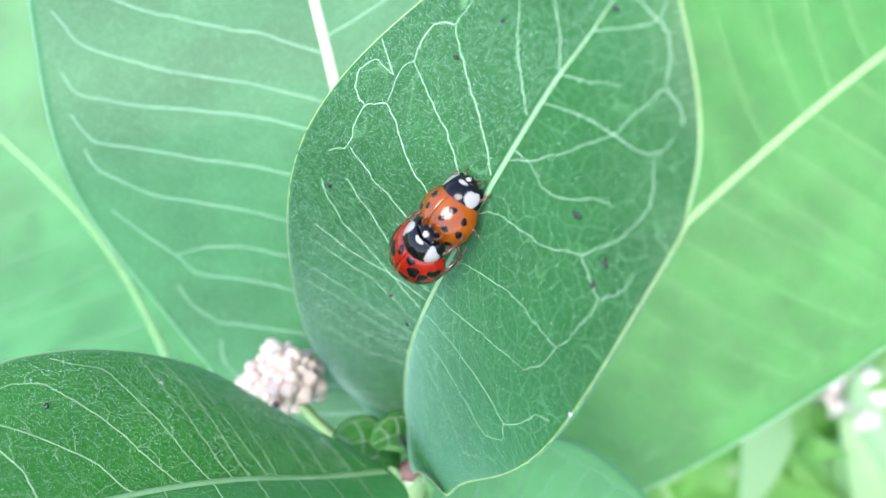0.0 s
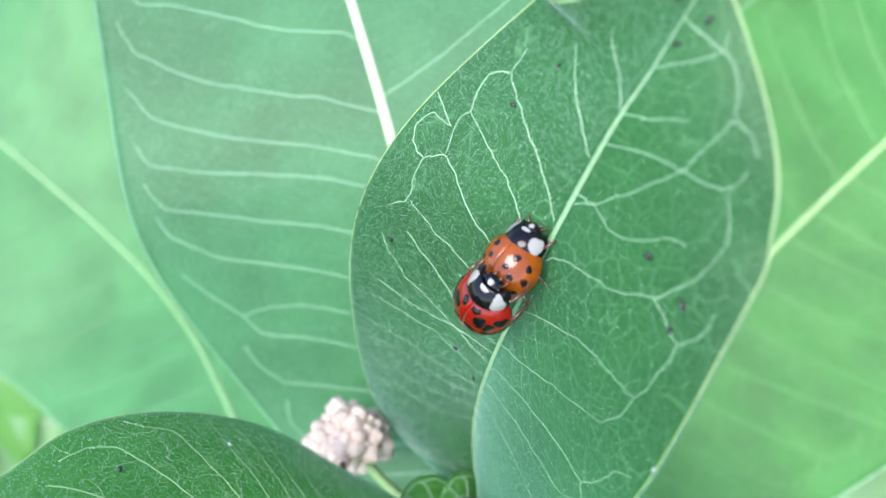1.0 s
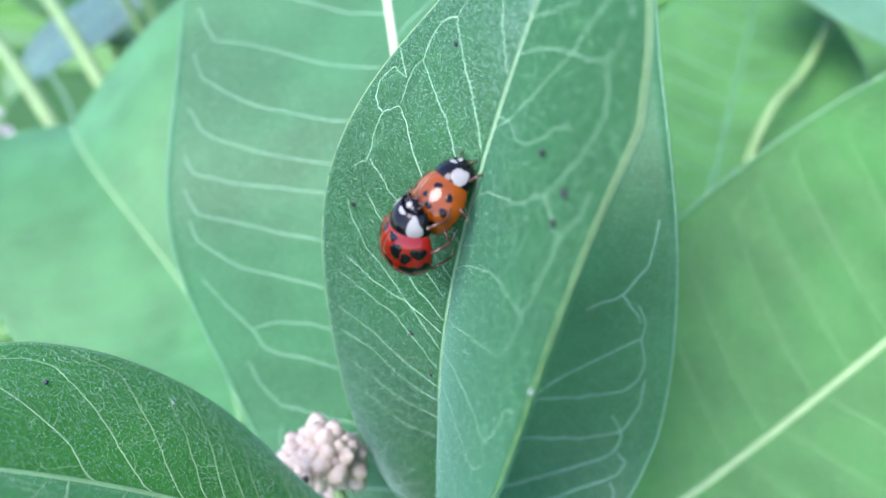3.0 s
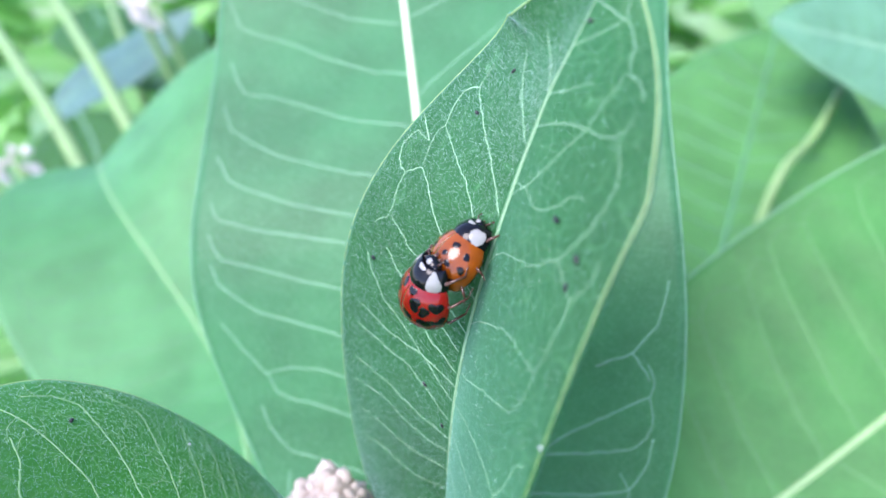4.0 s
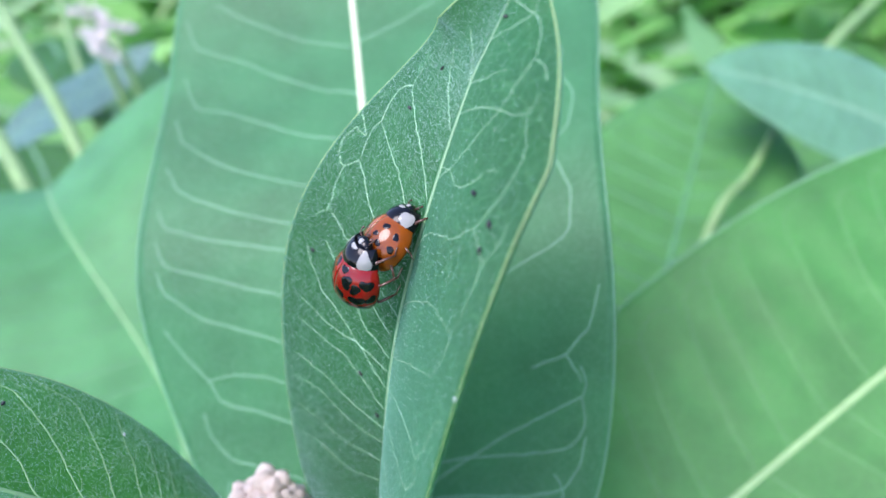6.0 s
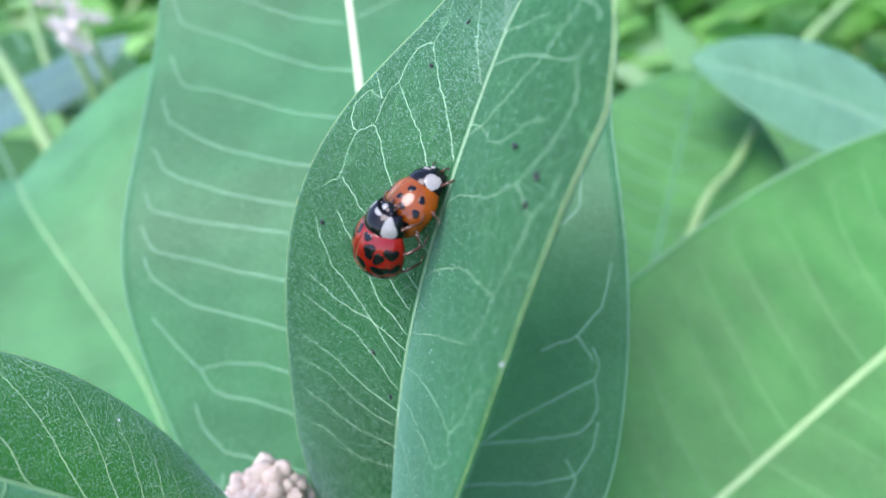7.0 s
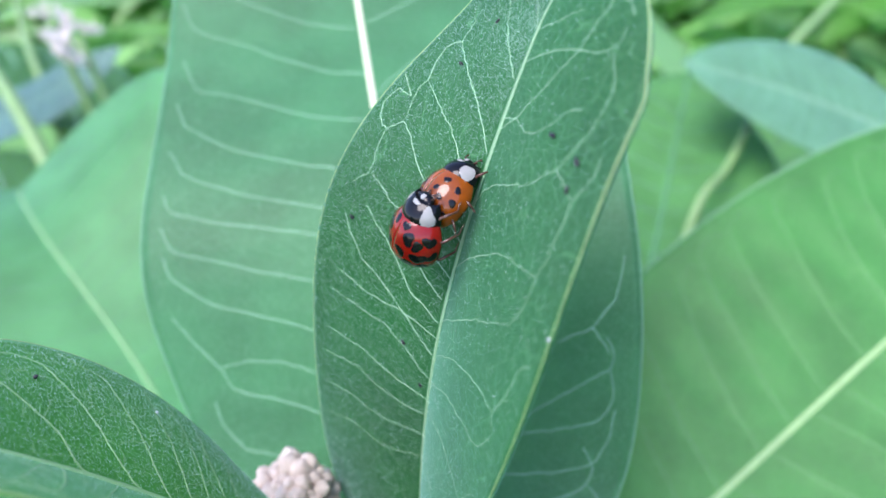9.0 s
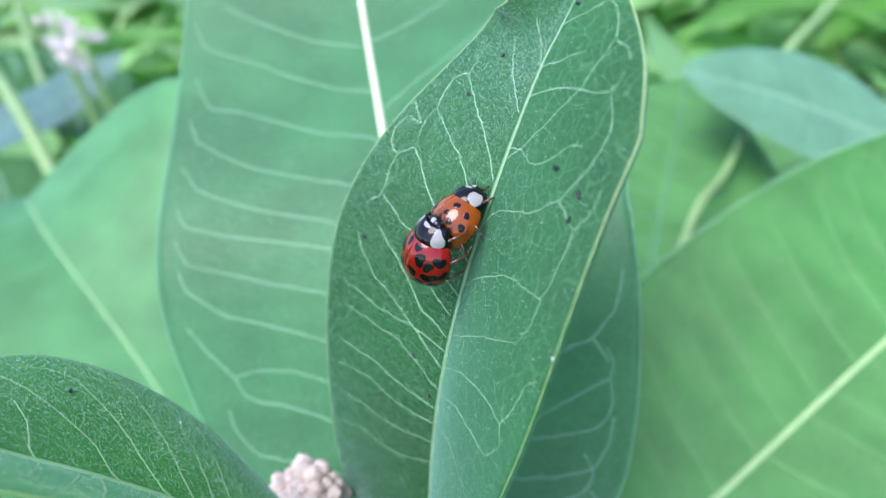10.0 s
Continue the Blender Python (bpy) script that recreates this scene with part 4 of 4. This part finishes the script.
def simple_leaf(name, rib, half, face, material, rib_mat, label, seed, stalk=None, lift=0.1):
    leaf = dict(face=face, rib=rib, width=([half] * 4, [half] * 4), lift=([lift] * 4, [lift] * 4), curl=([-0.15] * 4, [-0.15] * 4), wave=half * 0.008, waves=90.0, taper=0.75)
    return build_leaf(name, leaf, material, VEIN_BLUNT, rib_mat, label, side_veins([0.08 + 0.07 * i for i in range(12)], 0.07, 0.84, seed), (half * 0.026, half * 0.014), (half * 0.010, half * 0.006), petiole=stalk, ns=46, nv=10)


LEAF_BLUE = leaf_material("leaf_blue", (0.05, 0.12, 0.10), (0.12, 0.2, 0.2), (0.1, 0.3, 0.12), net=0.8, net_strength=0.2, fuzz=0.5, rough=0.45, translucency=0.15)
LEAF_DARK = leaf_material("leaf_dark", (0.03, 0.12, 0.02), (0.08, 0.2, 0.05), (0.1, 0.4, 0.02), net=0.8, net_strength=0.2, fuzz=0.2, rough=0.5, translucency=0.35)
PETAL = plain_material("petal_white", (0.82, 0.76, 0.74), 0.6, 0.1, 80.0, 0.1, through=(0.8, 0.75, 0.7))
simple_leaf("neighbour_leaf", [(13.97, 21.78, 12.52), (11.17, 20.84, 13.35), (8.38, 19.99, 14.0), (5.3, 19.19, 14.44)], 2.7, (-0.1, -0.85, 0.15), LEAF_GREY, VEIN_PALE, "pale grey-green leaf of a neighbouring milkweed", 31, [(16.0, 23.6, 12.6), (17.5, 24.6, 11.0)])
simple_leaf("neighbour_leaf", [(3.05, 19.63, 2.76), (4.08, 20.89, 7.33), (5.21, 22.05, 12.16), (6.39, 23.0, 17.39)], 4.4, (0.1, -0.9, 0.3), LEAF_PALE, VEIN_BLUNT, "light green leaf of a neighbouring milkweed", 32, [(3.2, 20.2, 1.0), (3.6, 21.0, -2.0)])
simple_leaf("neighbour_leaf", [(12.4, 27.35, 6.63), (11.34, 27.41, 10.57), (10.27, 27.34, 14.77), (9.22, 27.04, 19.44)], 5.6, (-0.1, -0.9, 0.3), LEAF_PALE, VEIN_BLUNT, "upright green leaf of a neighbouring milkweed", 33, [(12.4, 27.2, 4.0), (13.0, 28.0, 0.0)])
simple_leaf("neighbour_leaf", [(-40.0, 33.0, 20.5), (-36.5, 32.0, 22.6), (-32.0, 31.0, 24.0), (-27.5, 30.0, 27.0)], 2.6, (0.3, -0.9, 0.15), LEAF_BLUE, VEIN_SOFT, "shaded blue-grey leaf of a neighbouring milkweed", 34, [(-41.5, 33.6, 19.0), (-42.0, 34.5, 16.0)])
for k, (x, y, z, h) in enumerate(((-40.0, 36.0, 33.0, 4.5), (-46.0, 40.0, 26.0, 5.0), (-33.0, 38.0, 21.0, 4.0), (-52.0, 42.0, 40.0, 5.0), (-30.0, 44.0, 46.0, 4.5))):
    simple_leaf("shrub_leaf", [(x, y, z), (x + 2.5, y, z - 2.5), (x + 5.0, y - 0.5, z - 5.5), (x + 7.0, y - 1.0, z - 9.0)], h, (0.1, -0.8, 0.5), LEAF_DARK, VEIN_SOFT, "dark green drooping leaf of a far shrub", 40 + k, [(x - 1.0, y + 0.5, z - 1.0), (x - 2.5, y + 1.5, z - 4.0)])
for path, rad, label in (([(-38.9, 26.0, 29.3), (-31.63, 26.0, 21.89), (-25.97, 26.0, 15.94)], 0.34, "leaning pale green stem of another milkweed"), ([(-38.64, 24.0, 23.7), (-30.89, 24.0, 16.87), (-25.75, 24.0, 12.11)], 0.34, "leaning pale green stem of another milkweed"), ([(-43.36, 34.0, 37.67), (-39.87, 34.0, 32.28), (-36.47, 34.0, 27.44)], 0.25, "thin green stem among the far weeds"), ([(7.9, 21.5, 13.4), (6.6, 21.0, 10.9), (5.27, 21.0, 8.47)], 0.14, "thin yellowish green stem among the far weeds"), ([(27.0, 45.5, 48.5), (22.48, 45.0, 42.44), (18.5, 45.0, 37.0)], 0.35, "thin yellowish green stem among the far weeds")):
    end = to_ground(path[-1])
    low = np.asarray(path[-1]) + (np.asarray(path[-1]) - np.asarray(path[-2])) * 1.2
    plant_tube("weed_stalk", [path[0], path[1], path[2], low * 0.75 + end * 0.25, end], (rad, rad * 1.3), STEM, label, "weed", 10, steps=30)


def flower_head(centre, radius, count, seed, label):
    """A loose round head of small white flowers."""
    rnd = random.Random(seed)
    c = np.asarray(centre, float)
    thing = tagged(new("wild_flower"), label, "flower", "pale flower heads")
    thing.matrix_basis = SPACE @ Matrix.Translation(Vector(c * CM))
    for i in range(count):
        d = np.array([rnd.gauss(0, 1), rnd.gauss(0, 1), rnd.gauss(0, 1)])
        d = d / np.linalg.norm(d)
        pieces = [weed_leaf(d * radius * 0.5, d + 0.4 * np.array([math.cos(a), math.sin(a), 0.2]), d, radius * 0.55, radius * 0.3, 0.2) for a in (0, 1.26, 2.5, 3.8, 5.0)]
        v, f = join_arrays(pieces)
        part("floret", from_arrays("floret", v * CM, f, PETAL), thing)
    foot = to_ground(c) - c
    v, f = tube_arrays(spline([(0, 0, 0), foot * 0.3 + np.array([1.0, 0.5, 0]), foot], np.linspace(0, 1, 12)), 0.25, None, 8)
    part("flower_stalk", from_arrays("flower_stalk", v * CM, f, STEM), thing)


flower_head((-26.9, 24.2, 23.2), 1.1, 14, 1, "white wild flower among the far weeds")
flower_head((-24.7, 24.2, 22.0), 1.5, 18, 2, "pinkish white wild flower among the far weeds")
flower_head((27.6, 45.0, -10.0), 2.4, 16, 4, "white wild flower low among the weeds")
flower_head((-26.4, 21.8, 10.4), 1.1, 12, 3, "cream wild flower among the far weeds")


def weeds():
    rnd = random.Random(21)
    vs, fs, o = [], [], 0
    for i in range(FOLIAGE_N):
        # a ragged round patch about the plant, taller farther off
        r, ang = 0.55 + 2.9 * rnd.random() ** 0.75, rnd.uniform(0, 6.28)
        r *= 1 + 0.18 * noise.noise(Vector((math.cos(ang) * 2, math.sin(ang) * 2, 7)))
        if i % 2:
            ang = rnd.uniform(0.7, 2.44)
        x, y = r * math.cos(ang), r * math.sin(ang)
        top = 0.14 + 0.30 * max(0.0, y) + 0.08 * noise.noise(Vector((x * 2.5, y * 2.5, 3)))
        if i % 4 == 0:  # low growth close by
            y, x = rnd.uniform(-0.05, 0.6), rnd.uniform(-0.5, 0.6)
            top = 0.10 + 0.22 * max(0.0, y) + 0.08 * noise.noise(Vector((x * 9, y * 9, 5)))
        z = top * (1 - rnd.random() ** 1.7 * 0.95)
        a = rnd.uniform(0, 6.28)
        el = rnd.uniform(-0.3, 0.9)
        along = (math.cos(a) * math.cos(el), math.sin(a) * math.cos(el), math.sin(el))
        ln = rnd.uniform(0.05, 0.14) * (1.0 + 0.45 * abs(y))
        v, f = weed_leaf((x, y, z), along, (0.1, -0.2, 1), ln, ln * rnd.uniform(0.25, 0.6), rnd.uniform(0, 0.5))
        vs += v
        fs += [tuple(q + o for q in k) for k in f]
        o += len(v)
    ob = new("weeds", from_arrays("weeds", np.array(vs), fs, FOLIAGE))
    tagged(ob, "dense green weeds and shrubs growing close together", "weeds", kind="stuff")


weeds()


def motions():
    walk(female, [(0.0, FEMALE_POSE), (10.0, FEMALE_POSE)])
    walk(male, [(t, stance(place, ahead, right)) for t, place, ahead, right in MALE_ROWS])


motions()
